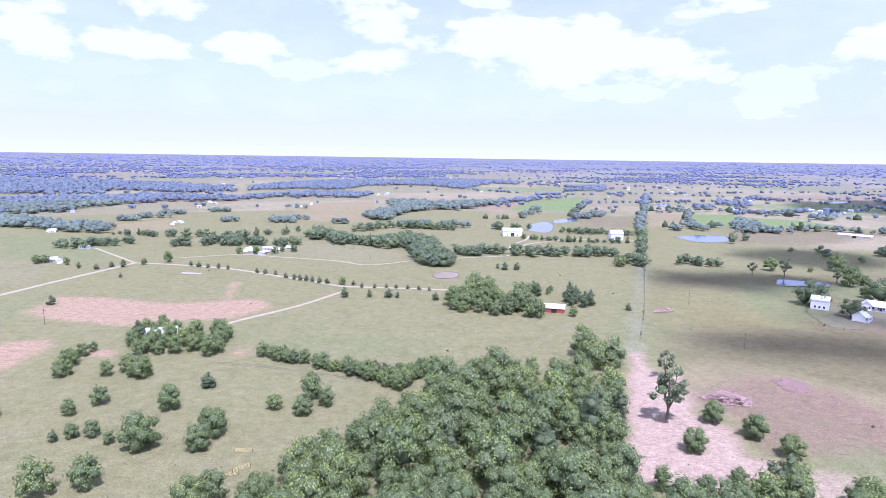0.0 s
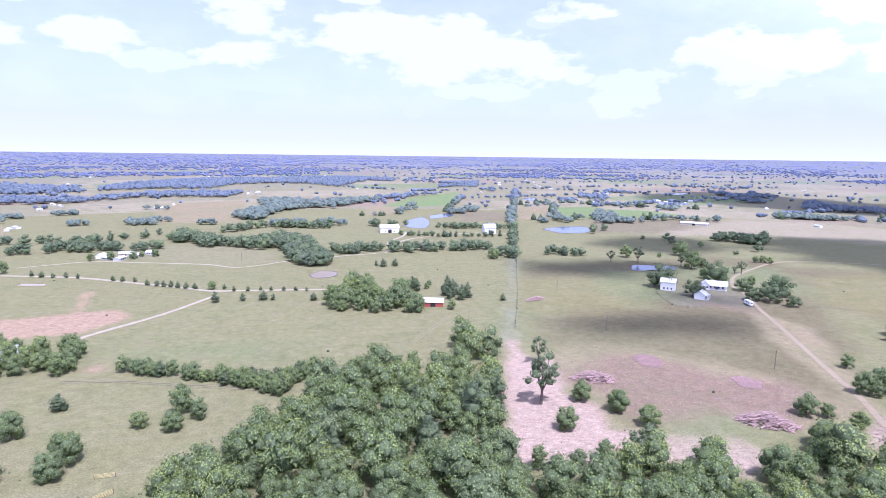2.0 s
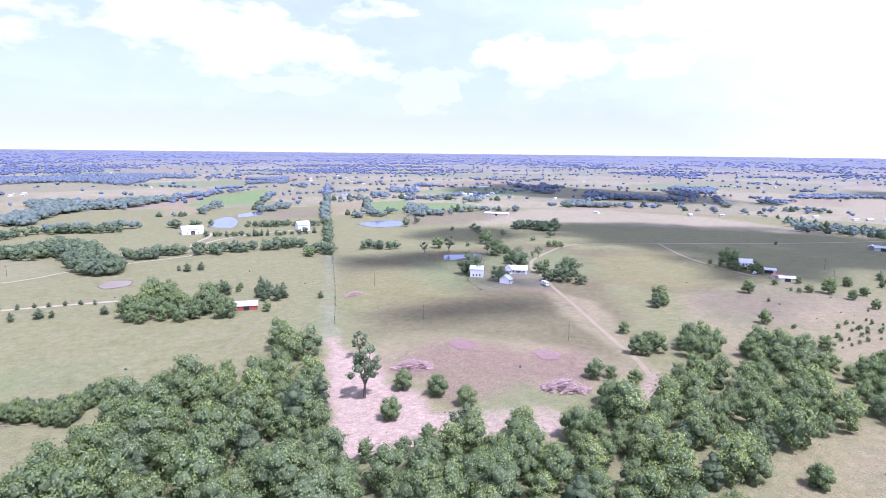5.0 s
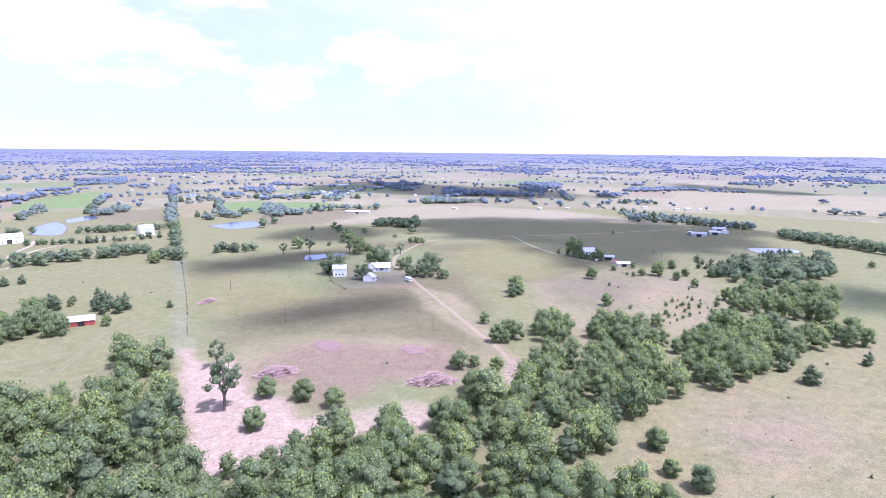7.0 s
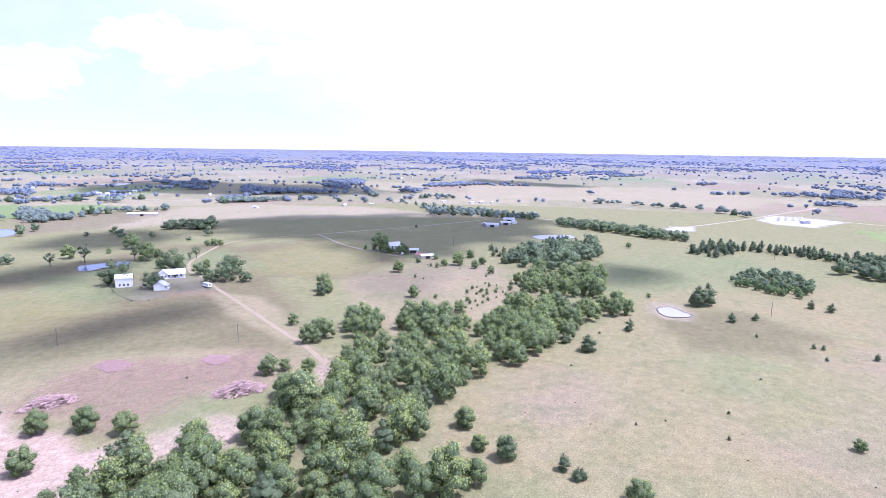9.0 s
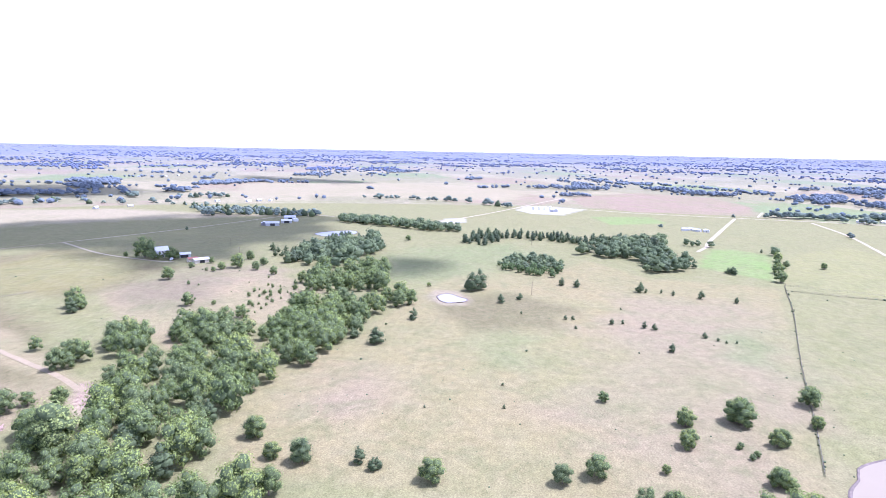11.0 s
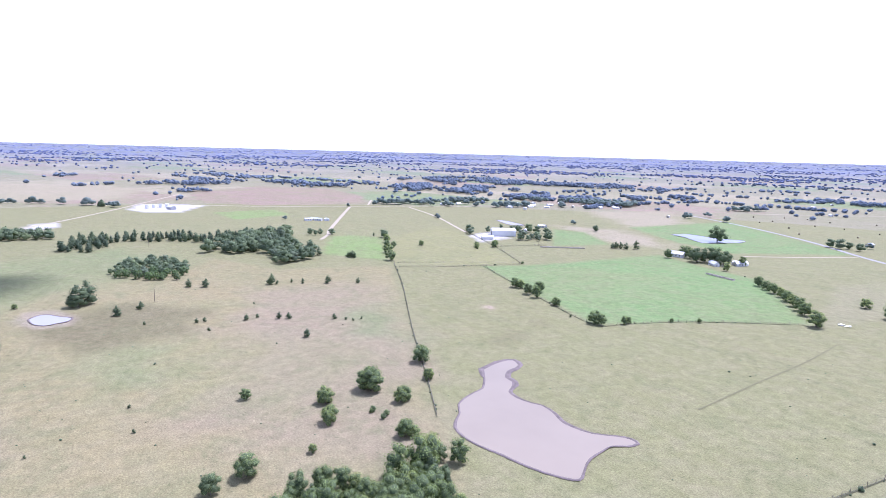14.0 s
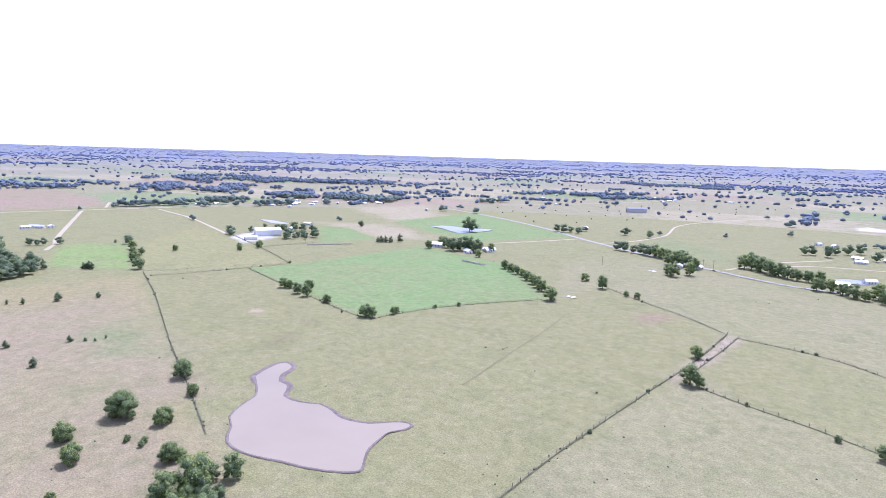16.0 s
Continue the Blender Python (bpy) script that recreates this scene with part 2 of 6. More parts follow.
CONCRETE = plain("pale_concrete", (0.50, 0.45, 0.38), 0.9, 0, 1.0, 0.12)
YELLOW = plain("yellow_paint", (0.52, 0.43, 0.17), 0.5, 0, 2.0, 0.1)
CLOUD = plain("cloud_white", (0.9, 0.9, 0.9), 1.0, 0, 0.002, 0.02, 0.0)
CLOUD.node_tree.nodes["Principled BSDF"].inputs["Alpha"].default_value = 0.64
TYRE = plain("tyre_rubber", (0.03, 0.03, 0.03), 0.9, 0, 5, 0.1)
CAR_PAINT = plain("white_car_paint", (0.75, 0.76, 0.78), 0.3, 0.0, 1, 0.02, 0.5)
GLASS = plain("dark_glass", (0.03, 0.035, 0.04), 0.08, 0.0, 1, 0.05, 0.6)


# ---- helpers for building ----
def mesh_of(name, verts, faces, mat, tones=None, smooth=False, core=None, normals=None):
    me = bpy.data.meshes.new(name)
    me.from_pydata([tuple(map(float, v)) for v in verts] if not isinstance(verts, np.ndarray) else verts.tolist(), [], faces if not isinstance(faces, np.ndarray) else faces.tolist())
    if mat:
        me.materials.append(mat)
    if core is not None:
        me.materials.append(CORE_SHADE)
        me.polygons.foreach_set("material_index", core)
    if tones is not None:
        me.attributes.new("tone", "FLOAT", "POINT").data.foreach_set("value", np.asarray(tones, np.float32))
    if smooth or normals is not None:
        me.polygons.foreach_set("use_smooth", [True] * len(me.polygons))
    me.update()
    if normals is not None:
        me.normals_split_custom_set_from_vertices(normals.tolist())
    return me


def part(name, me, parent, label=""):
    ob = new(name, me)
    ob.parent = parent
    if label:
        ob["label"] = label
    return ob


def box(lo, hi):
    (a, b, c), (d, e, f) = lo, hi
    v = [(a, b, c), (d, b, c), (d, e, c), (a, e, c), (a, b, f), (d, b, f), (d, e, f), (a, e, f)]
    return v, [(0, 3, 2, 1), (4, 5, 6, 7), (0, 1, 5, 4), (1, 2, 6, 5), (2, 3, 7, 6), (3, 0, 4, 7)]


def joined(pieces):
    verts, faces = [], []
    for v, f in pieces:
        n = len(verts)
        verts += [tuple(p) for p in v]
        faces += [tuple(n + i for i in q) for q in f]
    return verts, faces


def tube(a, b, ra, rb, sides=6):
    a, b = Vector(a), Vector(b)
    q = (b - a).to_track_quat("Z", "Y")
    ring = [Vector((math.cos(2 * math.pi * i / sides), math.sin(2 * math.pi * i / sides), 0)) for i in range(sides)]
    v = [a + q @ (p * ra) for p in ring] + [b + q @ (p * rb) for p in ring]
    f = [(i, (i + 1) % sides, sides + (i + 1) % sides, sides + i) for i in range(sides)]
    return v, f + [tuple(range(sides))[::-1], tuple(range(sides, 2 * sides))]


def inside(px, py, ring):
    """Which of the points lie in the ring."""
    hit = np.zeros(len(px), bool)
    for (x0, y0), (x1, y1) in zip(ring, ring[1:] + ring[:1]):
        if y0 != y1:
            hit ^= ((y0 > py) != (y1 > py)) & (px < (x1 - x0) * (py - y0) / (y1 - y0) + x0)
    return hit


def edge_distance(px, py, ring, closed=True):
    best = np.full(len(px), 1e9)
    for (x0, y0), (x1, y1) in zip(ring, (ring[1:] + ring[:1]) if closed else ring[1:]):
        dx, dy = x1 - x0, y1 - y0
        u = np.clip(((px - x0) * dx + (py - y0) * dy) / max(dx * dx + dy * dy, 1e-6), 0, 1)
        best = np.minimum(best, np.hypot(px - x0 - u * dx, py - y0 - u * dy))
    return best


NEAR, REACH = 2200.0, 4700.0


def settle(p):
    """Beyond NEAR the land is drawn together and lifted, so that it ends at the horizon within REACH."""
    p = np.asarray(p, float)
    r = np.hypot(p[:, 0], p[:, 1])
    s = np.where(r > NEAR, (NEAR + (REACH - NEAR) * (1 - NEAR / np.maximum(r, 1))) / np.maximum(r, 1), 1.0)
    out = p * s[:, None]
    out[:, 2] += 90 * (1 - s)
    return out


# ---- the land: roads, fields and ponds are laid out first, then the ground takes their cover ----
COVER = {
    "dirt": (0.345, 0.248, 0.160), "bare": (0.405, 0.308, 0.232), "mulch": (0.238, 0.168, 0.118), "pink": (0.262, 0.206, 0.142), "hill": (0.195, 0.160, 0.105), "meadow": (0.205, 0.186, 0.080), "strip": (0.225, 0.238, 0.150), "yard": (0.180, 0.165, 0.115),
    "green": (0.160, 0.240, 0.088), "green2": (0.182, 0.258, 0.082), "lush": (0.172, 0.205, 0.090), "straw": (0.315, 0.272, 0.180), "gold": (0.232, 0.225, 0.098),
    "tan": (0.282, 0.228, 0.136), "dry": (0.232, 0.218, 0.118), "grazed": (0.256, 0.218, 0.112), "olive": (0.165, 0.143, 0.076), "red": (0.270, 0.195, 0.150), "pad": (0.460, 0.440, 0.410), "drive": (0.310, 0.250, 0.190),
}
GRASS = (0.212, 0.205, 0.096)
fields, ponds = [], []


def field(kind, ring):
    fields.append((kind, ring))


def pond(name, kind, ring):
    ponds.append((name, kind, ring))


field('grazed', [(149, 81), (192, 101), (229, 92), (259, 75), (313, 68), (379, 57), (468, 20), (453, -31), (508, -63), (441, -98), (429, -186), (266, -128), (166, -91), (128, -77)])
field('tan', [(87, 238), (169, 289), (236, 265), (192, 164), (163, 158), (112, 173)])
field('olive', [(318, 446), (383, 426), (459, 392), (429, 303), (408, 246), (344, 242), (308, 262), (312, 322), (304, 358)])
field('olive', [(161, 455), (269, 462), (368, 482), (398, 437), (333, 328), (210, 177), (191, 171), (184, 203), (144, 244), (103, 267), (109, 309)])
field('tan', [(251, 301), (259, 261), (191, 152), (191, 164), (222, 249)])
field('tan', [(321, 249), (374, 238), (419, 185), (360, 123), (301, 119), (236, 150), (261, 187)])
field('tan', [(-422, 732), (-380, 802), (-330, 712), (-364, 656)])
field('tan', [(-280, 1104), (-143, 1196), (-103, 798), (-206, 821)])
field('dry', [(-208, 567), (-133, 624), (-48, 582), (-27, 506), (-77, 488), (-146, 539)])
field('hill', [(381, 798), (482, 794), (585, 766), (486, 633), (398, 641), (322, 659)])
field('tan', [(79, 1041), (152, 1077), (120, 904), (65, 895)])
field('hill', [(209, 944), (299, 933), (257, 800), (187, 790)])
field('tan', [(346, 1006), (416, 999), (335, 811), (278, 803)])
field('dry', [(-380, 460), (-356, 483), (-314, 466), (-289, 402), (-303, 364)])
field('dirt', [(-240, 323), (-245, 361), (-222, 362), (-206, 359), (-165, 349), (-134, 359), (-116, 361), (-105, 346), (-110, 331), (-118, 316), (-138, 310), (-169, 299), (-215, 310)])
field('dirt', [(-137, 353), (-148, 400), (-150, 415), (-147, 415), (-132, 354)])
field('dirt', [(-216, 255), (-207, 271), (-192, 276), (-183, 266), (-182, 236), (-189, 221)])
field('dirt', [(-163, 252), (-164, 263), (-150, 261), (-147, 250)])
field('dirt', [(-99, 261), (-93, 268), (-88, 258), (-94, 256)])
field('bare', [(94, 286), (99, 284), (92, 257), (93, 240), (100, 240), (98, 224), (91, 203), (99, 191), (95, 171), (107, 165), (132, 158), (134, 146), (119, 135), (78, 149), (53, 153), (62, 186)])
field('mulch', [(100, 223), (123, 238), (140, 238), (164, 211), (184, 191), (175, 171), (162, 163), (141, 173), (114, 172), (102, 174), (105, 198)])
field('lush', [(113, 167), (136, 172), (144, 163), (132, 158), (117, 159)])
field('lush', [(130, 397), (154, 389), (149, 338), (121, 305), (99, 279), (94, 286)])
field('strip', [(88, 272), (96, 270), (109, 311), (138, 394), (174, 501), (166, 504), (131, 397), (101, 312)])
field('meadow', [(141, 410), (185, 403), (233, 389), (219, 344), (185, 310), (150, 314), (119, 317), (118, 341)])
field('meadow', [(322, 338), (366, 378), (438, 387), (451, 341), (399, 273), (338, 254), (304, 283)])
field('mulch', [(138, 235), (137, 225), (142, 221), (148, 225), (149, 234), (144, 239)])
field('mulch', [(165, 205), (164, 195), (170, 192), (175, 198), (172, 206)])
field('yard', [(232, 371), (218, 339), (214, 318), (229, 312), (235, 318), (256, 300), (276, 325), (282, 359), (263, 369)])
field('mulch', [(237, 320), (257, 301), (252, 297), (233, 313)])
field('pink', [(173, -27), (381, -71), (382, -151), (272, -132), (203, -104), (161, -85), (130, -72)])
field('bare', [(194, 162), (198, 159), (184, 145), (172, 143), (179, 154)])
field('hill', [(332, 253), (385, 246), (422, 234), (421, 201), (373, 193), (320, 180), (291, 173), (287, 201)])
field('pink', [(398, 216), (428, 200), (415, 168), (383, 162), (373, 189)])
field('pink', [(386, 160), (365, 130), (341, 127), (345, 140)])
field('pink', [(194, 74), (223, 78), (226, 58), (217, 44), (192, 45), (178, 57)])
field('pink', [(214, -6), (215, -40), (206, -60), (195, -37), (193, -13)])
field('pink', [(307, -36), (304, -68), (273, -78), (272, -50)])
field('pink', [(261, -100), (236, -109), (199, -102), (207, -92)])
field('green', [(397, -254), (385, -303), (384, -442), (336, -431), (275, -423), (183, -336), (215, -277), (228, -238), (234, -222), (297, -233)])
field('green2', [(596, -190), (598, -213), (570, -235), (449, -191), (472, -171), (496, -151)])
field('gold', [(574, -253), (642, -338), (575, -347), (395, -288), (403, -243), (440, -195)])
field('lush', [(303, 19), (281, -14), (237, -7), (252, 12)])
field('lush', [(311, -102), (306, -136), (250, -118), (261, -103)])
field('green', [(192, 1278), (337, 1441), (277, 1206), (231, 1046), (108, 1035)])
field('green', [(416, 999), (500, 1015), (410, 822), (348, 813)])
field('green', [(488, 957), (557, 919), (570, 826), (417, 823)])
field('lush', [(-482, 622), (-451, 634), (-358, 611), (-291, 532), (-289, 490), (-384, 492)])
field('lush', [(-268, 330), (-256, 366), (-240, 348), (-239, 320), (-246, 301)])
field('lush', [(-101, 294), (-51, 288), (-1, 273), (-16, 263), (-58, 266), (-93, 276)])
field('straw', [(378, 620), (601, 779), (704, 727), (778, 553), (756, 415), (758, 321), (651, 462), (529, 589)])
field('olive', [(351, 53), (374, 3), (342, -43), (299, -20), (285, 23)])
field('straw', [(1402, 679), (1620, 375), (1390, -43), (1106, 6), (1098, 255), (1083, 526)])
field('red', [(1256, -108), (1445, -287), (1330, -422), (1115, -423), (953, -367), (963, -192), (1020, -116)])
field('straw', [(747, -673), (718, -758), (702, -826), (561, -693), (552, -580)])
field('straw', [(602, -491), (535, -550), (411, -494), (434, -459), (463, -451), (550, -483)])
field('green', [(570, -466), (541, -485), (451, -445), (464, -379)])
field('green', [(554, -577), (560, -785), (312, -633), (366, -524), (441, -530)])
field('lush', [(234, -652), (230, -713), (174, -675), (126, -615), (132, -574), (156, -590)])
field('pad', [(75, -1083), (58, -1130), (28, -1092), (31, -1056), (68, -1048)])
field('lush', [(454, 132), (551, 72), (580, 3), (515, -35), (445, 3), (395, 60), (382, 92)])
field('green2', [(864, -107), (891, -195), (814, -203), (773, -125)])
field('lush', [(248, 426), (337, 441), (372, 414), (329, 330), (281, 346)])
field('lush', [(220, 429), (257, 423), (232, 339), (197, 325), (188, 376)])
field('drive', [(70, -347), (63, -336), (66, -286), (70, -241), (74, -246), (72, -281), (72, -332)])
field('mulch', [(17, -370), (2, -377), (3, -361), (13, -357)])
field('mulch', [(123, -338), (111, -348), (107, -335), (113, -326)])
field('olive', [(250, -194), (250, -200), (245, -195), (245, -191)])
field('olive', [(238, -172), (239, -175), (235, -172)])
field('olive', [(230, -154), (230, -159), (226, -156)])
field('bare', [(288, -186), (289, -191), (283, -191), (281, -186)])
field('dry', [(77, -122), (77, -159), (74, -222), (67, -264), (41, -238), (-4, -224), (-6, -188)])
field('dry', [(175, -328), (169, -398), (72, -334), (64, -335), (-1, -312), (6, -491), (68, -500), (135, -514), (225, -550), (236, -459)])
field('drive', [(358, 52), (371, 48), (373, 37), (353, 24), (339, 28), (337, 39), (345, 48)])
field('pad', [(929, -3), (1016, -22), (998, -86), (979, -113), (879, -68), (887, -27)])
field('pad', [(752, 96), (788, 88), (794, 67), (752, 63), (730, 82)])
field('pad', [(556, -336), (577, -376), (525, -369), (508, -320)])
pond('pond_main', 'mud', [(200.1, -130.2), (203.0, -136.1), (205.2, -143.6), (204.3, -148.1), (198.4, -147.0), (195.9, -143.0), (194.5, -138.6), (188.5, -133.5), (183.6, -133.5), (178.6, -129.4), (175.8, -126.3), (169.8, -125.8), (163.8, -128.0), (160.1, -130.4), (153.0, -129.9), (147.2, -128.2), (142.3, -128.7), (135.7, -131.6), (130.9, -137.4), (127.3, -140.3), (124.2, -140.0), (124.3, -136.0), (126.4, -131.7), (125.6, -127.2), (123.6, -120.0), (120.5, -115.3), (117.3, -111.3), (116.0, -108.7), (118.4, -105.9), (123.3, -102.5), (130.1, -99.3), (137.3, -97.1), (145.0, -93.8), (152.0, -92.4), (158.4, -93.1), (163.8, -96.5), (167.9, -100.0), (174.2, -103.2), (178.1, -108.4), (181.0, -113.9), (183.1, -119.1), (189.2, -123.8)])
pond('pond_dry', 'white', [(357, 46), (362, 44), (365, 40), (362, 36), (357, 32), (353, 27), (347, 28), (344, 33), (342, 38), (347, 43)])
pond('pond_grove', 'grey', [(601, 211), (618, 206), (636, 182), (625, 170), (606, 173), (588, 193)])
pond('pond_farm', 'blue', [(258, 450), (267, 449), (290, 438), (280, 425), (263, 428), (255, 425), (248, 431)])
pond('pond_pasture', 'blue', [(273, 699), (310, 719), (339, 710), (318, 662), (283, 658)])
pond('pond_barn', 'blue', [(115, 806), (145, 853), (147, 797), (127, 724), (106, 744)])
pond('pond_barn_b', 'blue', [(162, 878), (197, 907), (195, 867), (157, 833)])
pond('pond_meadow', 'mud', [(-9, 447), (-1, 460), (11, 455), (8, 439), (-5, 436)])
pond('pond_tree', 'grey', [(486, -576), (484, -598), (466, -603), (445, -602), (420, -617), (412, -601), (415, -579), (422, -555), (437, -559), (467, -574)])
pond('pond_scrape', 'white', [(679, -453), (665, -460), (642, -459), (615, -454), (625, -440), (652, -445)])
pond('pond_road', 'grey', [(49, -567), (39, -580), (25, -578), (24, -564), (35, -558)])
pond('pond_far_a', 'blue', [(679, 1105), (729, 1094), (722, 1050), (659, 1037)])
pond('pond_far_b', 'blue', [(859, 1401), (956, 1396), (865, 1322)])
pond('pond_far_c', 'blue', [(421, 1210), (471, 1250), (431, 1158)])


def build_ground():
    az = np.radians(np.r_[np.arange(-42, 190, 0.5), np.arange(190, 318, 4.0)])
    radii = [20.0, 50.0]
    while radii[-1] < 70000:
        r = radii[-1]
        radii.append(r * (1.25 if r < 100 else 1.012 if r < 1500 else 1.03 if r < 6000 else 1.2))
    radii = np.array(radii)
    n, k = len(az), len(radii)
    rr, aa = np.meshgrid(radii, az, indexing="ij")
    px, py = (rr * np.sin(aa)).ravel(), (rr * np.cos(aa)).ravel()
    rough = np.array([noise.noise((x * 0.05, y * 0.05, 3.1)) for x, y in zip(px, py)])
    tint = np.tile(np.array(GRASS), (len(px), 1))
    grassy = np.ones((len(px), 1))
    # far fields differ in crop from one to the next
    cell = np.floor((px * 0.94 + py * 0.34) / 330 + 0.5 * rough).astype(int) * 7919 + np.floor((py * 0.94 - px * 0.34) / 240).astype(int) * 104729
    pick = (np.abs(cell) * 2654435761 % 1000) / 1000.0
    far = np.hypot(px, py) > 1000
    tint[far] = (0.245, 0.225, 0.145)
    for low, high, colour in ((0.0, 0.3, (0.32, 0.28, 0.19)), (0.3, 0.42, (0.18, 0.23, 0.11)), (0.42, 0.55, (0.28, 0.21, 0.16))):
        tint[far & (pick >= low) & (pick < high)] = colour
    # the backdrop of the last kilometres before the horizon, with blue haze painted in
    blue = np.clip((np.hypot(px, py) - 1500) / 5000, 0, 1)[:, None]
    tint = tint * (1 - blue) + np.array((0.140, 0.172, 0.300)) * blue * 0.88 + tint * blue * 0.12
    for kind, ring in fields:
        x0, y0 = np.min(ring, 0) - 20
        x1, y1 = np.max(ring, 0) + 20
        sel = np.where((px > x0) & (px < x1) & (py > y0) & (py < y1))[0]
        if not len(sel):
            continue
        d = edge_distance(px[sel], py[sel], ring) * np.where(inside(px[sel], py[sel], ring), 1, -1)
        soft = {"straw": 14.0, "pink": 14.0, "hill": 10.0, "lush": 14.0, "mulch": 8.0, "tan": 3.0, "grazed": 3.0, "dry": 4.0, "olive": 8.0, "meadow": 14.0}.get(kind, 2.5)
        w = np.clip(0.5 + (d + rough[sel] * soft * 1.2) / (2 * soft), 0, 1)[:, None] * (0.75 if kind in ("pink", "lush") else 1)
        tint[sel] = tint[sel] * (1 - w) + np.array(COVER[kind]) * w
        bare = {'dirt': 0.1, 'bare': 0.15, 'pad': 0.05, 'mulch': 0.55, 'green': 0.85, 'green2': 0.85, 'olive': 0.55, 'straw': 0.6}.get(kind, 1.0)
        grassy[sel] = grassy[sel] * (1 - w) + bare * w
    z = 0.05 * rough
    for name, kind, ring in ponds:
        x0, y0 = np.min(ring, 0) - 12
        x1, y1 = np.max(ring, 0) + 12
        sel = np.where((px > x0) & (px < x1) & (py > y0) & (py < y1))[0]
        if not len(sel):
            continue
        d = edge_distance(px[sel], py[sel], ring) * np.where(inside(px[sel], py[sel], ring), 1, -1)
        z[sel] = np.where(d > -4, np.minimum(z[sel], -0.25 - np.clip(d, -4, 3) * 0.25), z[sel])
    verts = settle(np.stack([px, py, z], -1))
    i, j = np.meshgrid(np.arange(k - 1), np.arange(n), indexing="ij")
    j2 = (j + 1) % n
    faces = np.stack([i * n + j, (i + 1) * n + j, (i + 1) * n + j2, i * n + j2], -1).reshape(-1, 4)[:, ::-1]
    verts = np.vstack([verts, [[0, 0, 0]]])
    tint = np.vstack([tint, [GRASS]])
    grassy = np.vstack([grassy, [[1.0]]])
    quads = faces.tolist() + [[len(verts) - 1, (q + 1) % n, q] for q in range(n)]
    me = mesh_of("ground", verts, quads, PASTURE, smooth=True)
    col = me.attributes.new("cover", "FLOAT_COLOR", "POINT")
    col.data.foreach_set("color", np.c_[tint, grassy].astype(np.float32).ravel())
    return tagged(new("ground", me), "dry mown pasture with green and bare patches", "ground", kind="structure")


build_ground()


def smooth_line(points, step):
    """Points along a rounded line through those given."""
    p = [Vector((x, y, 0)) for x, y in points]
    p = [p[0] * 2 - p[1]] + p + [p[-1] * 2 - p[-2]]
    out = []
    for a, b, c, d in zip(p, p[1:], p[2:], p[3:]):
        k = max(2, int((c - b).length / step))
        for i in range(k):
            u = i / k
            out.append(0.5 * ((2 * b) + (c - a) * u + (2 * a - 5 * b + 4 * c - d) * u * u + (3 * b - a - 3 * c + d) * u ** 3))
    return out + [p[-2]]


def ribbon(line, width, z, wobble):
    verts, faces = [], []
    for i, p in enumerate(line):
        q = (line[min(i + 1, len(line) - 1)] - line[max(i - 1, 0)]).normalized()
        side = Vector((-q.y, q.x, 0))
        for s in (-1, 1):
            w = width / 2 * (1 + wobble * noise.noise((p.x * 0.11, p.y * 0.11, s * 9.0)))
            verts.append(p + side * s * w + Vector((0, 0, z)))
        if i:
            n = 2 * i
            faces.append((n - 2, n, n + 1, n - 1)[::-1])
    return verts, faces


ROAD_LABELS = {"gravel": "pale caliche gravel road through the pasture", "dirt": "worn dirt farm lane across the field", "asphalt": "grey paved country road with grassy verges", "track": "faint two-wheel track in the grass", "faint": "faint flattened track in the grass", "path": "worn bare strip through the grass"}
road_count = 0


def road(name, width, kind, points):
    global road_count
    road_count += 1
    line = smooth_line(points, 6)
    width *= 0.62
    z = 0.07 + 0.003 * road_count
    pieces = [ribbon(line, width, z, 0.25)]
    if kind == "faint":
        pieces = [ribbon(line, 0.8, z, 0.5)]
    if kind == "track":
        pieces = []
        for s in (-1, 1):
            shifted = []
            for i, p in enumerate(line):
                q = (line[min(i + 1, len(line) - 1)] - line[max(i - 1, 0)]).normalized()
                shifted.append(p + Vector((-q.y, q.x, 0)) * s * 0.9)
            pieces.append(ribbon(shifted, 0.45, z, 0.5))
    v, f = joined(pieces)
    tagged(new("road_%d" % road_count, mesh_of(name, v, f, ROAD_MATS[kind])), ROAD_LABELS[kind], "road", kind="structure")


road('county_road', 7, 'gravel', [(-290, 338), (-282, 358), (-273, 403), (-266, 435), (-256, 480)])
road('gravel_road', 6, 'gravel', [(-256, 480), (-222, 475), (-170, 460), (-113, 428), (-89, 414), (-71, 403), (-48, 401), (-6, 397), (5, 394)])
road('side_drive', 4, 'gravel', [(-256, 480), (-334, 555)])
road('field_lane', 5, 'gravel', [(-67, 389), (-88, 347), (-115, 309), (-116, 298)])
road('far_lane', 4, 'gravel', [(-232, 507), (-185, 529), (-151, 520), (-93, 503), (-67, 486), (-45, 496), (-30, 508), (7, 525), (58, 542)])
road('barn_drive', 5, 'gravel', [(58, 542), (66, 558), (69, 608), (91, 656), (99, 690)])
road('house_drive', 5, 'gravel', [(70, 593), (103, 636), (172, 670), (214, 661)])
road('farm_lane', 4.2, 'dirt', [(184, 148), (191, 160), (201, 177), (213, 203), (229, 236), (250, 280), (262, 306), (272, 324), (281, 343), (287, 360), (298, 376), (311, 391), (332, 407), (368, 430), (385, 439), (413, 445), (452, 433), (491, 412)])
road('yard_track', 2.5, 'track', [(262, 306), (291, 306), (320, 290)])
road('far_track', 3, 'track', [(245, -792), (174, -775), (104, -721)])
road('diagonal_track', 2.5, 'faint', [(133, -180), (140, -224), (147, -272), (155, -311)])
road('ranch_lane', 4.5, 'gravel', [(491, 412), (611, 356), (764, 302)])
road('house_lane', 4, 'gravel', [(491, 412), (446, 340), (426, 278), (426, 264)])
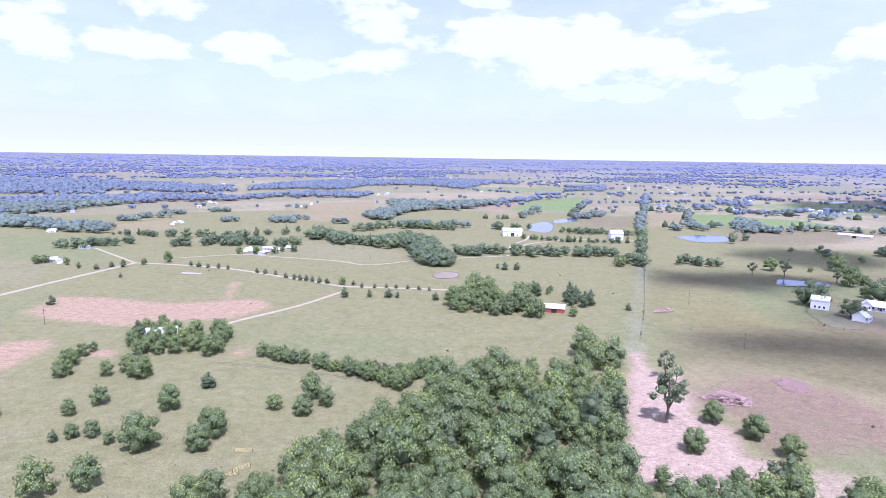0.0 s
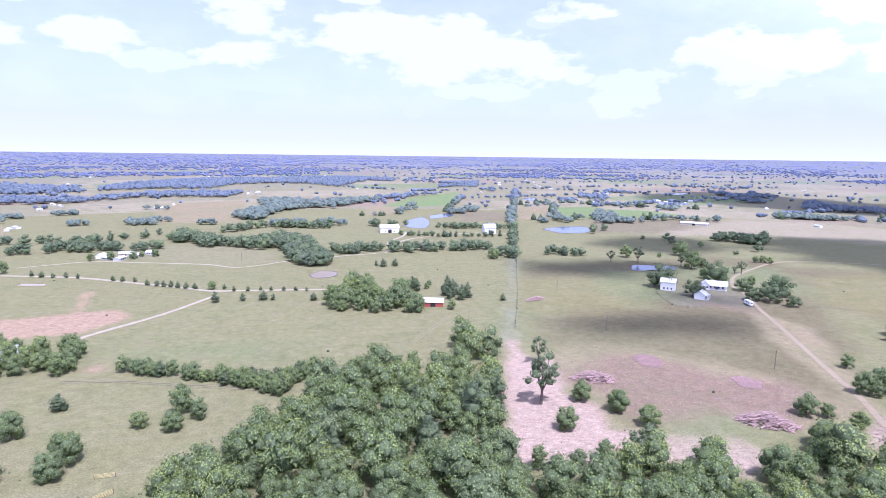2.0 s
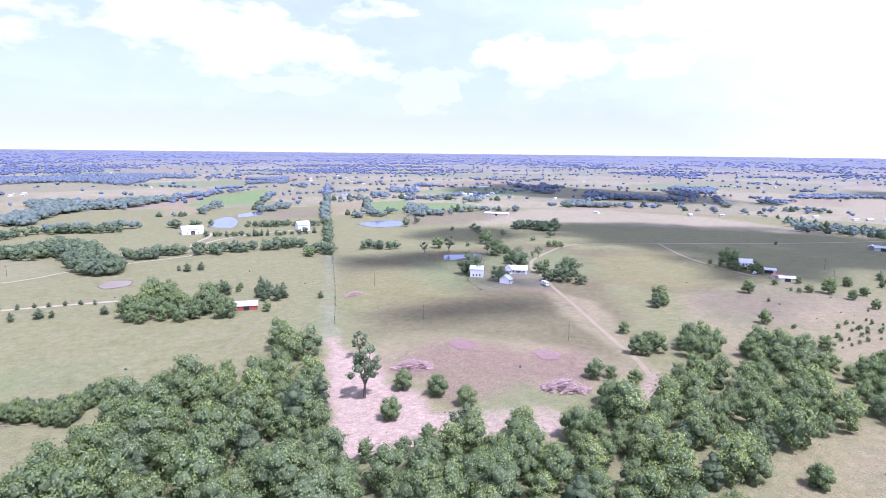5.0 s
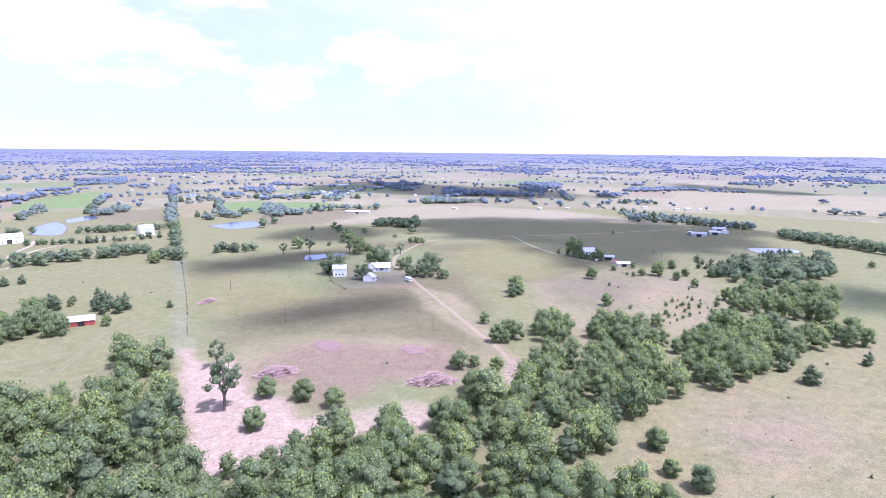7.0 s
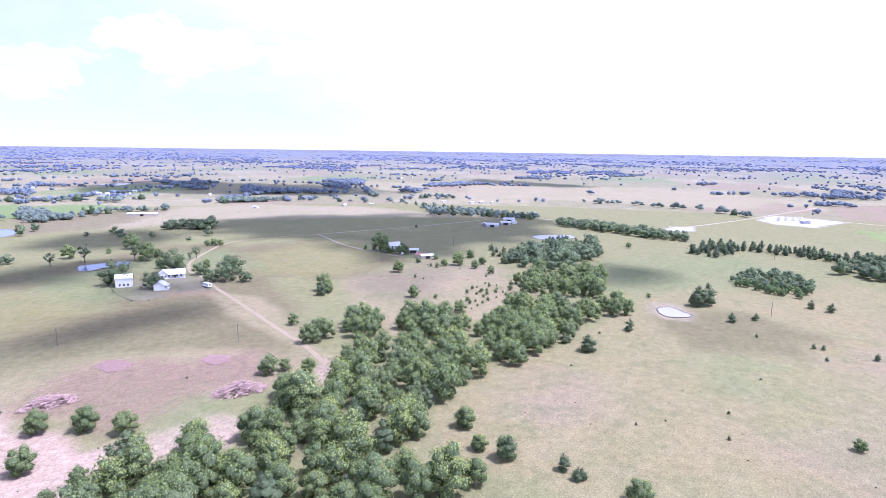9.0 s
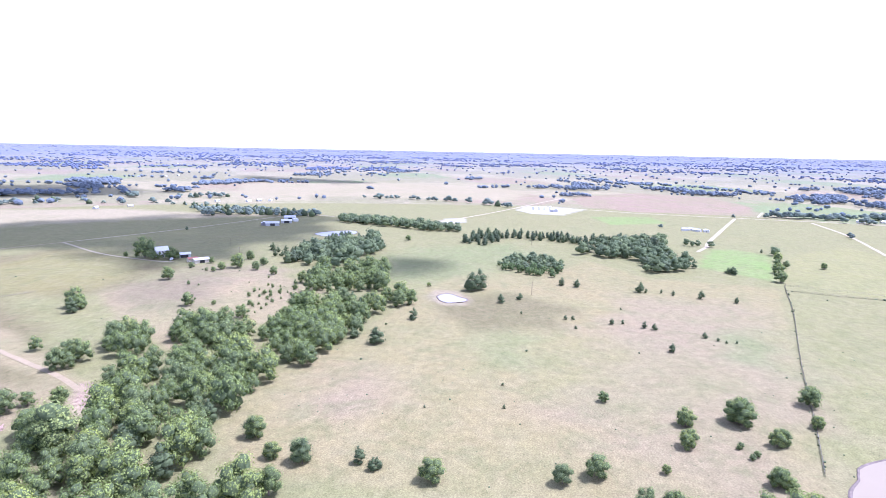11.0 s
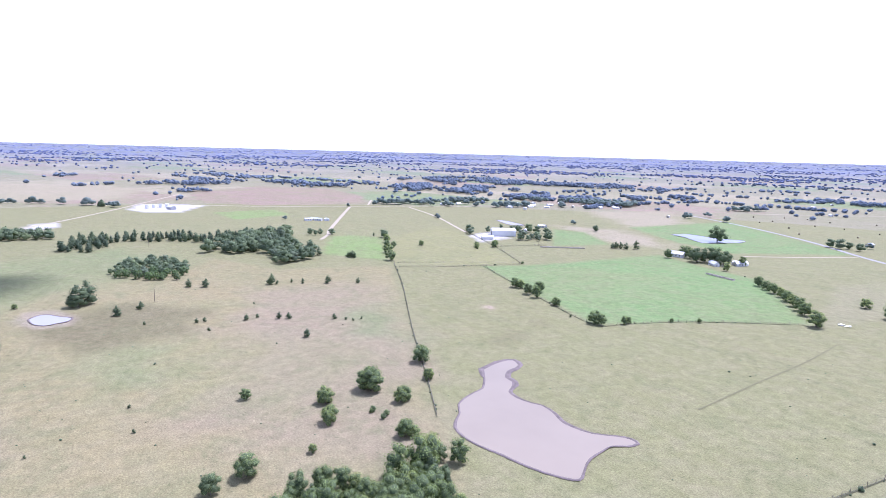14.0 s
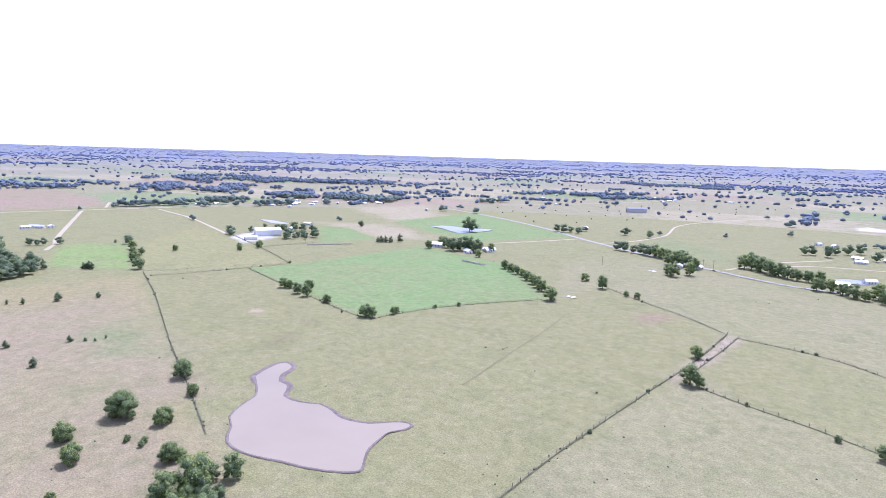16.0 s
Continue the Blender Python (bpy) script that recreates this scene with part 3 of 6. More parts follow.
road('cross_road', 7, 'gravel', [(773, 339), (764, 302), (771, 262), (767, 240)])
road('pad_road', 6, 'gravel', [(747, 97), (813, 63), (920, 17), (1049, -32), (1208, -93)])
road('town_road', 7, 'gravel', [(609, -192), (662, -212), (904, -320)])
road('ranch_road', 6, 'gravel', [(578, -174), (609, -192)])
road('section_road', 8, 'gravel', [(978, -112), (943, -188), (913, -324), (892, -425), (871, -523)])
road('north_road', 6, 'gravel', [(934, -363), (1018, -402)])
road('barn_road', 6, 'gravel', [(879, -413), (742, -391), (581, -346)])
road('paved_road', 8, 'asphalt', [(660, -810), (517, -756), (392, -692), (306, -632), (243, -593), (184, -559), (137, -537), (92, -516), (54, -508), (7, -514)])
road('meadow_road', 5, 'gravel', [(302, -623), (323, -570), (349, -513)])
road('curved_lane', 5, 'gravel', [(269, -610), (250, -659), (243, -743), (267, -862), (259, -957), (220, -1082), (175, -1181)])
road('gate_lane', 5, 'gravel', [(124, -543), (101, -616), (61, -683)])
road('gate_lane_b', 5, 'gravel', [(105, -586), (65, -630), (12, -651)])
road('far_road', 7, 'gravel', [(633, -942), (540, -1156), (430, -1524)])
road('track_b', 2.5, 'track', [(42, 273), (63, 306), (71, 320)])
road('track_c', 2.5, 'track', [(-101, 247), (-80, 244), (-52, 235), (-30, 228), (-15, 222)])


def water_surface(name, kind, ring):
    """Water lying in its hollow, with a strip of trampled mud round it."""
    line = smooth_line(ring + [ring[0]], 3)[:-1]
    mid = sum(line, Vector()) / len(line)
    rim = []
    for i, p in enumerate(line):
        q = (line[(i + 1) % len(line)] - line[i - 1]).normalized()
        out = Vector((q.y, -q.x, 0))
        rim.append(out)
    area = sum(a.x * b.y - b.x * a.y for a, b in zip(line, line[1:] + line[:1]))
    sign = 1 if area > 0 else -1
    n = len(line)
    me = mesh_of(name, [p + Vector((0, 0, 0.06)) for p in line], [tuple(range(n)) if area > 0 else tuple(range(n))[::-1]], WATER[kind])
    w = tagged(new("water_%s" % name, me), {"mud": "pale brown muddy stock pond in the pasture", "white": "small silty white stock pond", "grey": "shallow grey stock pond among grass", "blue": "small blue farm pond in the grass"}[kind], "pond", kind="structure")
    verts, faces = [], []
    for i, (p, o) in enumerate(zip(line, rim)):
        wide = (0.35 + 2.2 * abs(noise.noise((p.x * 0.035, p.y * 0.035, 1.0)))) * (1.0 if kind == "mud" else 0.8)
        if name == "pond_main" and p.x * 0.35 - p.y * 0.94 > 186:
            wide += 1.0 + 1.8 * abs(noise.noise((p.x * 0.12, p.y * 0.12, 2.0)))
        verts += [p - o * sign * 0.3 + Vector((0, 0, 0.05)), p + o * sign * wide * 0.5 + Vector((0, 0, 0.25)), p + o * sign * wide + Vector((0, 0, 0.06))]
        k = (i + 1) % n
        for s in (0, 1):
            quad = (3 * i + s, 3 * i + s + 1, 3 * k + s + 1, 3 * k + s)
            faces.append(quad if area > 0 else quad[::-1])
    part("shore", mesh_of("shore", verts, faces, SHORE), w, "trampled dark mud bank")


for name, kind, ring in ponds:
    water_surface(name, kind, ring)


# ---- clouds that shade the fields ----
def cloud(ring):
    """A flat-bottomed cloud high up, standing over the fields that it shades."""
    rng = np.random.RandomState(len(ring) * 31 + abs(ring[0][0]))
    high = 1700.0
    shift = TO_SUN * (high / TO_SUN.z)
    lo, hi = np.min(ring, 0), np.max(ring, 0)
    size = float(np.clip(max(hi - lo) / 14, 14, 45))
    gx, gy = np.meshgrid(np.arange(lo[0], hi[0], size * 0.75), np.arange(lo[1], hi[1], size * 0.75))
    gx, gy = gx.ravel() + rng.uniform(-1, 1, gx.size) * size * 0.3, gy.ravel() + rng.uniform(-1, 1, gx.size) * size * 0.3
    d = edge_distance(gx, gy, ring) * np.where(inside(gx, gy, ring), 1, -1)
    keep = (d > 0) & ((d > size * 1.2) | (rng.rand(gx.size) < 0.5))
    bm = bmesh.new()
    bmesh.ops.create_icosphere(bm, subdivisions=2, radius=1)
    unit = np.array([v.co for v in bm.verts])
    tris = np.array([[v.index for v in f.verts] for f in bm.faces])
    bm.free()
    verts, faces = [], []
    for x, y, e in zip(gx[keep], gy[keep], d[keep]):
        s = size * rng.uniform(0.45, 0.8) * (0.6 if e < size else 1)
        p = unit * (1 + 0.25 * rng.rand(len(unit), 1)) * (s, s, s * 0.5) + (x + shift.x, y + shift.y, high + rng.uniform(0, size * 0.5))
        faces.append(tris + len(verts) * len(unit))
        verts.append(p)
    if verts:
        tagged(new("cloud", mesh_of("cloud", np.vstack(verts), np.vstack(faces), CLOUD, smooth=True)), "white fair-weather cumulus cloud with ragged edges", "cloud", "clouds over the pasture", "structure")


cloud([(426, 556), (423, 472), (441, 405), (423, 339), (382, 274), (407, 241), (467, 215), (520, 190), (633, 181), (758, 218), (791, 293), (757, 392), (693, 486), (609, 571), (501, 628)])
cloud([(147, 425), (190, 414), (222, 387), (246, 402), (292, 413), (302, 464), (246, 486), (203, 484), (169, 486)])
cloud([(124, 279), (144, 264), (169, 256), (209, 251), (246, 266), (241, 291), (213, 301), (171, 313), (138, 303)])
cloud([(205, 344), (226, 319), (260, 304), (279, 323), (249, 353), (219, 358)])
cloud([(266, 563), (301, 501), (343, 485), (403, 505), (430, 595), (359, 623), (300, 619)])
cloud([(765, 1358), (940, 1461), (1103, 1457), (822, 1082), (720, 1081), (663, 1136)])
cloud([(1067, 1491), (1144, 1184), (1211, 863), (1089, 638), (873, 750), (763, 951), (789, 1147)])
cloud([(443, 117), (493, 104), (507, 58), (448, 39), (412, 62), (394, 84)])
cloud([(1845, 892), (1721, 543), (1623, 334), (1477, 405), (1524, 738)])


# ---- trees ----
def ico(level):
    bm = bmesh.new()
    bmesh.ops.create_icosphere(bm, subdivisions=level, radius=1)
    v = np.array([p.co for p in bm.verts])
    f = np.array([[p.index for p in q.verts] for q in bm.faces])
    bm.free()
    return v, f


ICO1, ICO2 = ico(1), ico(2)


def leaves(rng, centre, radii, count, size):
    """Small bent leaf sprays standing out of a lobe of the crown."""
    d = rng.normal(size=(count, 3))
    d /= np.linalg.norm(d, axis=1, keepdims=True)
    d[:, 2] = np.where(d[:, 2] < -0.35, -d[:, 2], d[:, 2])
    at = centre + d * radii * rng.uniform(0.62, 1.12, (count, 1))
    side = np.cross(d, rng.normal(size=(count, 3)))
    side /= np.linalg.norm(side, axis=1, keepdims=True)
    tilt = d * rng.uniform(-0.9, 0.6, (count, 1)) + np.cross(d, side)
    s = size * rng.uniform(0.6, 1.3, (count, 1))
    spray = np.stack([at - side * s * 0.75, at + side * s * 0.6 + d * s * 0.25, at + tilt * s * 1.1], 1)
    return spray.reshape(-1, 3), np.arange(3 * count).reshape(-1, 3)


def rounded(rng, points, centre, loose):
    """Normals that follow the swell of the limb and of the whole crown, so that light wraps round the foliage."""
    a = points - centre
    a /= np.maximum(np.linalg.norm(a, axis=1, keepdims=True), 1e-4)
    b = points - np.array([0, 0, 0.38])
    b /= np.maximum(np.linalg.norm(b, axis=1, keepdims=True), 1e-4)
    n = 0.75 * a + 0.55 * b
    if loose:
        n += np.repeat(rng.normal(size=(len(points) // 3, 3)) * loose, 3, 0)
    return n / np.maximum(np.linalg.norm(n, axis=1, keepdims=True), 1e-4)


def crown_arrays(kind, seed, level):
    """A crown one metre high and about as wide: core lumps and leaf sprays; level 2 has the finest leaves."""
    rng = np.random.RandomState(seed)
    verts, faces, flags, normals, n = [], [], [], [], 0
    lobes = []
    if kind == "cedar":
        wide = rng.uniform(0.42, 0.58)
        for z, r in ((0.14, 0.9), (0.3, 1.0), (0.47, 0.95), (0.64, 0.78), (0.79, 0.52), (0.9, 0.28)):
            for _ in range(3 if r > 0.6 else 1):
                a = rng.uniform(0, 6.28)
                o = wide * r * 0.4
                lobes.append((np.array([o * math.cos(a), o * math.sin(a), z]), np.array([wide * r * 0.7, wide * r * 0.7, 0.14])))
    else:
        wide = {"oak": rng.uniform(0.44, 0.56), "ash": rng.uniform(0.34, 0.42), "live": rng.uniform(0.62, 0.72), "slim": 0.40}.get(kind, 0.6)
        low = {"oak": 0.0, "slim": 0.30}.get(kind, 0.0)
        count = (5, 11, 13)[level] if kind != "slim" else (5, 14, 20)[level]
        for i in range(count):
            a = i * 2.4 + rng.uniform(-0.3, 0.3)
            up = 1 - (i + 0.5) / count * 1.72
            out = math.sqrt(max(0.0, 1 - up * up))
            s = rng.uniform(0.17, 0.26) * (1.15, 1.08, 1)[level]
            o = (wide - s * 0.75) * out * rng.uniform(0.85, 1.1)
            z = low + 0.13 + (0.74 - low) * (0.42 + 0.58 * up) * rng.uniform(0.92, 1.08)
            if kind == "slim":
                z, s = rng.uniform(0.36, 0.92), rng.uniform(0.075, 0.13)
                o = 0.3 * math.sqrt(rng.rand()) * (1.25 - abs(z - 0.62) * 1.6)
            lobes.append((np.array([o * math.cos(a), o * math.sin(a), max(z, 0.13)]), np.array([s * 1.1, s * 1.1, s * 0.9])))
        if kind != "slim":
            lobes.append((np.array([0, 0, 0.46]), np.array([wide * 0.78, wide * 0.78, 0.42])))

    def add(v, f, flag):
        nonlocal n
        verts.append(v)
        normals.append(rounded(rng, v, c, 0.0 if flag else 0.30))
        faces.extend(tuple(q) for q in (f + n))
        flags.extend([flag] * len(f))
        n += len(v)

    if kind == "cedar":
        lump, leaf = ICO1
        for c, r in lobes:
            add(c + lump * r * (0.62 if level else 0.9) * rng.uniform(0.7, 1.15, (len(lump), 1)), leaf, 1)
            add(*leaves(rng, c, r, (8, 56, 90)[level], (0.085, 0.034, 0.024)[level]), 0)
        return np.vstack(verts), faces, lobes, flags, np.vstack(normals)
    lump, leaf = ICO2 if level == 2 else ICO1
    fine = 0.45 if kind == "slim" else 1.0
    for c, r in lobes:
        # a body painted shade-dark round each limb, covered and broken up by leaf sprays
        q = rng.uniform(0, 50)
        swell = np.array([noise.noise((v * 2.6 + q).tolist()) for v in lump])[:, None]
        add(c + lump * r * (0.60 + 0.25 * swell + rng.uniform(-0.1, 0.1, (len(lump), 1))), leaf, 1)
        add(*leaves(rng, c, r, int((12, 84, 140)[level] * fine), (0.075, 0.038, 0.027)[level]), 0)
    return np.vstack(verts), faces, lobes, flags, np.vstack(normals)


def trunk_arrays(kind, seed, lobes):
    rng = np.random.RandomState(seed + 500)
    if kind == "cedar":
        return joined([tube((0, 0, -0.02), (0.01, 0, 0.6), 0.02, 0.008)])
    fork = Vector((rng.uniform(-0.03, 0.03), rng.uniform(-0.03, 0.03), 0.25))
    pieces = [tube((0, 0, -0.02), fork, 0.035, 0.024, 7)]
    for c, r in lobes[::2]:
        pieces.append(tube(fork, Vector(c), 0.016, 0.005, 5))
    return joined(pieces)


LOOKS = {
    "oak": (OAK, "oak_tree", "broad green oak with a rounded leafy crown"),
    "live": (LIVE_OAK, "live_oak_tree", "broad dark live oak spreading over the grass"),
    "ash": (ASH, "ash_tree", "tall yellow-green ash at the edge of the wood"),
    "slim": (ELM, "elm_tree", "tall open-crowned tree on bare ground"),
    "cedar": (CEDAR, "cedar_tree", "dark green cedar standing in the pasture"),
    "shrub": (SHRUB, "shrub", "bright green leafy thicket shrub"),
}
models, mid_models = {}, {}
for kind, (mat, name, label) in LOOKS.items():
    models[kind], mid_models[kind] = [], []
    for i in range(8 if kind == "oak" else 4):
        v, f, lobes, flags, nrm = crown_arrays(kind, 10 * i + len(kind), 2)
        trunk = mesh_of("trunk", *trunk_arrays(kind, i, lobes), BARK)
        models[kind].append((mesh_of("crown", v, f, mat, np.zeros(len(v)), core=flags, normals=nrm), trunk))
        v, f, lobes, flags, nrm = crown_arrays(kind, 10 * i + len(kind) + 1, 1)
        mid_models[kind].append((v, f, flags, nrm, mesh_of("crown", v, f, mat, np.zeros(len(v)), core=flags, normals=nrm), trunk))
def clump_model(seed, cedar, small=False):
    """A tree as it shows from half a kilometre: rounded lumps of foliage broken by leaf sprays."""
    rng = np.random.RandomState(seed)
    verts, faces, normals, n = [], [], [], 0
    lobes = []
    if cedar:
        for z, r in ((0.16, 0.40), (0.40, 0.38), (0.63, 0.27), (0.84, 0.15)):
            lobes.append((np.array([rng.normal() * 0.03, rng.normal() * 0.03, z]), np.array([r, r, 0.21])))
    else:
        for i in range(5):
            q = i * 2.4 + rng.uniform(-0.4, 0.4)
            o, z = (0.30 * rng.uniform(0.75, 1.15), rng.uniform(0.32, 0.58)) if i < 3 else (0.15, rng.uniform(0.66, 0.8))
            w = rng.uniform(0.21, 0.30)
            lobes.append((np.array([o * math.cos(q), o * math.sin(q), z]), np.array([w, w, w * 0.85])))
        lobes.append((np.array([0, 0, 0.30]), np.array([0.36, 0.36, 0.30])))
    if small:
        lobes = [(c, r * (1.25, 1.25, 1.1)) for c, r in lobes[:4]]
    for c, r in lobes:
        v, f = ICO1
        q = rng.uniform(0, 50)
        swell = np.array([noise.noise((p * 2.2 + q).tolist()) for p in v])[:, None]
        verts.append(c + v * r * ((1.0 if small else 0.72) + 0.35 * swell + rng.uniform(-0.14, 0.14, (len(v), 1))))
        normals.append(rounded(rng, verts[-1], c, 0.0))
        faces.append(f + n)
        n += len(v)
        if small:
            continue
        q, f = leaves(rng, c, r, 26, 0.07)
        verts.append(q)
        normals.append(rounded(rng, q, c, 0.25))
        faces.append(f + n)
        n += len(q)
    return np.vstack(verts), np.vstack(faces), np.vstack(normals)


CLUMPS = {k: [clump_model(40 + i + (20 if k == "cedar" else 0), k == "cedar") for i in range(10)] for k in ("oak", "cedar")}
FAR_CLUMPS = {k: [clump_model(80 + i + (20 if k == "cedar" else 0), k == "cedar", True) for i in range(10)] for k in ("oak", "cedar")}

RNG = random.Random(7)


def tree(kind, x, y, high, group, z=0.0, wide=1.0):
    mat, name, label = LOOKS[kind]
    crown, trunk = RNG.choice(models[kind]) if math.hypot(x, y) < 230 else RNG.choice(mid_models[kind])[4:]
    base = new(name)
    s = RNG.uniform(0.9, 1.15) * wide
    base.matrix_basis = Matrix.Translation((x, y, z)) @ Matrix.Rotation(RNG.uniform(0, 6.28), 4, "Z") @ Matrix.Diagonal((high * s, high * s, high, 1))
    part("crown", crown, base)
    part("trunk", trunk, base, "grey-brown bark")
    tagged(base, label, "tree", group)


field_trees = []


def single(kind, rows):
    field_trees.extend((math.hypot(x, y), kind, x, y, high) for x, y, high in rows)


def plant_singles():
    """The nearest field trees stand singly; those far off become part of the distant groves."""
    field_trees.sort()
    kept = collections.Counter()
    for r, kind, x, y, high in field_trees:
        kept[kind] += 1
        if r < 1000 and kept[kind] <= 190:
            tree(kind, x, y, high * 1.05, "trees standing in the fields")
        elif r < NEAR:
            wood_trees.append((r, "grove", kind, x, y, high))


wood_trees = []


def wood(kind, spacing, low, high, ring):
    """Trees at uneven spacing within the ring."""
    lo, hi = np.min(ring, 0), np.max(ring, 0)
    rng = np.random.RandomState(abs(int(lo[0] * 7 + lo[1])) % 9999)
    s = spacing * {'oak': 1.0, 'grove': 0.68, 'scatter': 1.0}.get(kind, 0.92)
    gx, gy = np.meshgrid(np.arange(lo[0], hi[0] + s, s), np.arange(lo[1], hi[1] + s, s * 0.87))
    gx[1::2] += s / 2
    gx, gy = gx.ravel() + rng.uniform(-0.35, 0.35, gx.size) * s, gy.ravel() + rng.uniform(-0.35, 0.35, gy.size) * s
    ok = inside(gx, gy, ring) & (rng.rand(gx.size) < 0.93)
    if np.hypot(*np.mean(ring, 0)) > 950 and np.mean(ring, 0)[0] > 250:
        ok &= np.array([noise.noise((x / 75, y / 75, 1.5)) > -0.02 for x, y in zip(gx, gy)])
    if not ok.any():
        ok[np.argmin(np.hypot(gx - np.mean(ring, 0)[0], gy - np.mean(ring, 0)[1]))] = True
    for x, y in zip(gx[ok], gy[ok]):
        k = {"hedge": "cedar" if rng.rand() < 0.25 else "oak", "grove": "oak", "scatter": "oak", "shrub2": "oak", "oak": "oak" if rng.rand() < 0.93 else "cedar"}.get(kind, kind)
        wood_trees.append((math.hypot(x, y), kind, k, x, y, rng.uniform(low, high) * (rng.uniform(0.62, 1.18) if kind == 'oak' else 1.0)))


def belt(kind, spacing, low, high, wide, points):
    """A hedgerow: trees at uneven spacing along a line."""
    rng = np.random.RandomState(abs(int(points[0][0] * 3 + points[0][1] * 5)) % 9999)
    line = smooth_line(points, spacing)
    for p in line:
        for _ in range(1 if kind == "scatter" or p.length > 800 else 2):
            k = "cedar" if rng.rand() < (0.35 if kind != "grove" else 0.06) else "oak"
            x, y = p.x + rng.normal() * wide * 0.3, p.y + rng.normal() * wide * 0.3
            wood_trees.append((math.hypot(x, y), kind, k, x, y, rng.uniform(low, high) * rng.uniform(0.65, 1.12) * (1.2 if p.length > 800 else 1.0)))


wood('oak', 9, 10, 15, [(-43, 118), (-51, 146), (-49, 154), (-40, 156), (-32, 169), (-26, 182), (-23, 191), (-10, 204), (-5, 221), (10, 228), (22, 235), (34, 241), (52, 233), (58, 230), (56, 206), (67, 223), (67, 206), (57, 176), (53, 162), (48, 142), (43, 123)])
wood('oak', 8, 11, 15, [(55, 241), (64, 266), (66, 258), (70, 254), (75, 249), (73, 243), (62, 240)])
wood('hedge', 4, 4.5, 7, [(-84, 258), (-80, 260), (-54, 246), (-33, 239), (-19, 236), (-6, 244), (-2, 248), (-2, 240), (-12, 221), (-18, 218), (-32, 229), (-52, 240), (-77, 250)])
wood('oak', 9, 9, 14, [(43, 127), (55, 155), (63, 155), (74, 149), (86, 144), (96, 136), (105, 132), (108, 124), (127, 135), (149, 139), (162, 137), (180, 135), (192, 133), (190, 149), (209, 150), (217, 142), (229, 133), (227, 113), (231, 100), (231, 91), (236, 83), (212, 89), (190, 97), (167, 89), (155, 88), (133, 91), (125, 91), (131, 78), (140, 63), (135, 56)])
wood('oak', 9, 8, 12, [(273, 107), (286, 99), (292, 84), (319, 62), (309, 70), (292, 74), (257, 76), (228, 81), (222, 86), (244, 99)])
wood('oak', 9, 8, 12, [(248, 114), (275, 114), (288, 104), (278, 93), (251, 90), (234, 99)])
wood('oak', 9, 8, 12, [(263, 171), (269, 149), (273, 128), (264, 115), (253, 109), (247, 124), (245, 159)])
wood('oak', 9, 9, 13, [(238, 154), (261, 149), (255, 131), (243, 121), (236, 137)])
wood('oak', 10, 9, 13, [(274, 121), (305, 125), (318, 113), (334, 98), (338, 79), (343, 60), (338, 56), (308, 71), (305, 80), (265, 80), (244, 87), (251, 104)])
wood('oak', 9, 9, 13, [(350, 124), (371, 143), (411, 140), (413, 116), (437, 105), (398, 89), (364, 78), (352, 97)])
wood('oak', 9, 9, 13, [(442, 174), (485, 180), (534, 161), (566, 135), (511, 113), (477, 127), (429, 121), (427, 146)])
wood('oak', 11, 7, 11, [(268, 239), (288, 245), (301, 240), (288, 229), (267, 225)])
wood('oak', 9, 9, 12, [(210, 187), (219, 184), (242, 183), (262, 184), (233, 159), (214, 161), (200, 173)])
wood('oak', 12, 6, 9, [(221, 210), (228, 205), (222, 196), (216, 202)])
wood('oak', 8, 8, 13, [(3, 333), (5, 361), (16, 381), (28, 396), (37, 380), (50, 364), (60, 349), (55, 328), (42, 325), (27, 331), (11, 333)])
wood('oak', 9, 6, 9, [(41, 377), (58, 398), (77, 396), (71, 376), (51, 375)])
wood('cedar', 7, 6, 11, [(77, 377), (84, 385), (93, 362), (89, 350), (78, 355)])
wood('oak', 8, 6.5, 9.5, [(-148, 263), (-157, 287), (-150, 298), (-128, 295), (-107, 286), (-100, 272), (-96, 255), (-103, 247), (-113, 253), (-122, 257), (-131, 248), (-146, 259)])
wood('oak', 8, 6.5, 9, [(-163, 234), (-171, 257), (-159, 265), (-155, 263), (-155, 250), (-150, 232), (-153, 225)])
wood('oak', 8, 6, 9, [(-140, 230), (-137, 241), (-127, 235), (-117, 222), (-124, 225)])
wood('oak', 11, 9, 13, [(-120, 144), (-121, 151), (-112, 147), (-104, 146), (-102, 157), (-92, 154), (-92, 149), (-98, 144), (-109, 142), (-119, 143)])
wood('oak', 10, 9, 13, [(-70, 133), (-71, 143), (-60, 147), (-56, 145), (-54, 134)])
wood('hedge', 14, 4, 6, [(-145, 177), (-133, 177), (-121, 175), (-103, 173), (-100, 171), (-118, 172), (-144, 176)])
wood('oak', 11, 9, 12, [(-57, 203), (-54, 207), (-46, 211), (-40, 210), (-40, 202), (-50, 200)])
wood('shrub2', 9, 1.2, 3.2, [(303, 156), (352, 163), (370, 156), (373, 143), (342, 130), (312, 134), (286, 137), (285, 145)])
wood('shrub2', 30, 0.8, 2.2, [(305, 190), (374, 211), (407, 194), (380, 161), (311, 160)])
wood('oak', 10, 7, 10, [(510, -358), (524, -427), (491, -402), (498, -362)])
wood('grove', 12, 9, 13, [(-150, 632), (-128, 624), (-110, 595), (-85, 598), (-61, 573), (-36, 579), (-32, 534), (-24, 498), (-11, 474), (6, 481), (8, 519), (7, 516), (-12, 595), (-28, 629), (-48, 645), (-64, 614), (-95, 610), (-128, 653), (-147, 680), (-159, 676)])
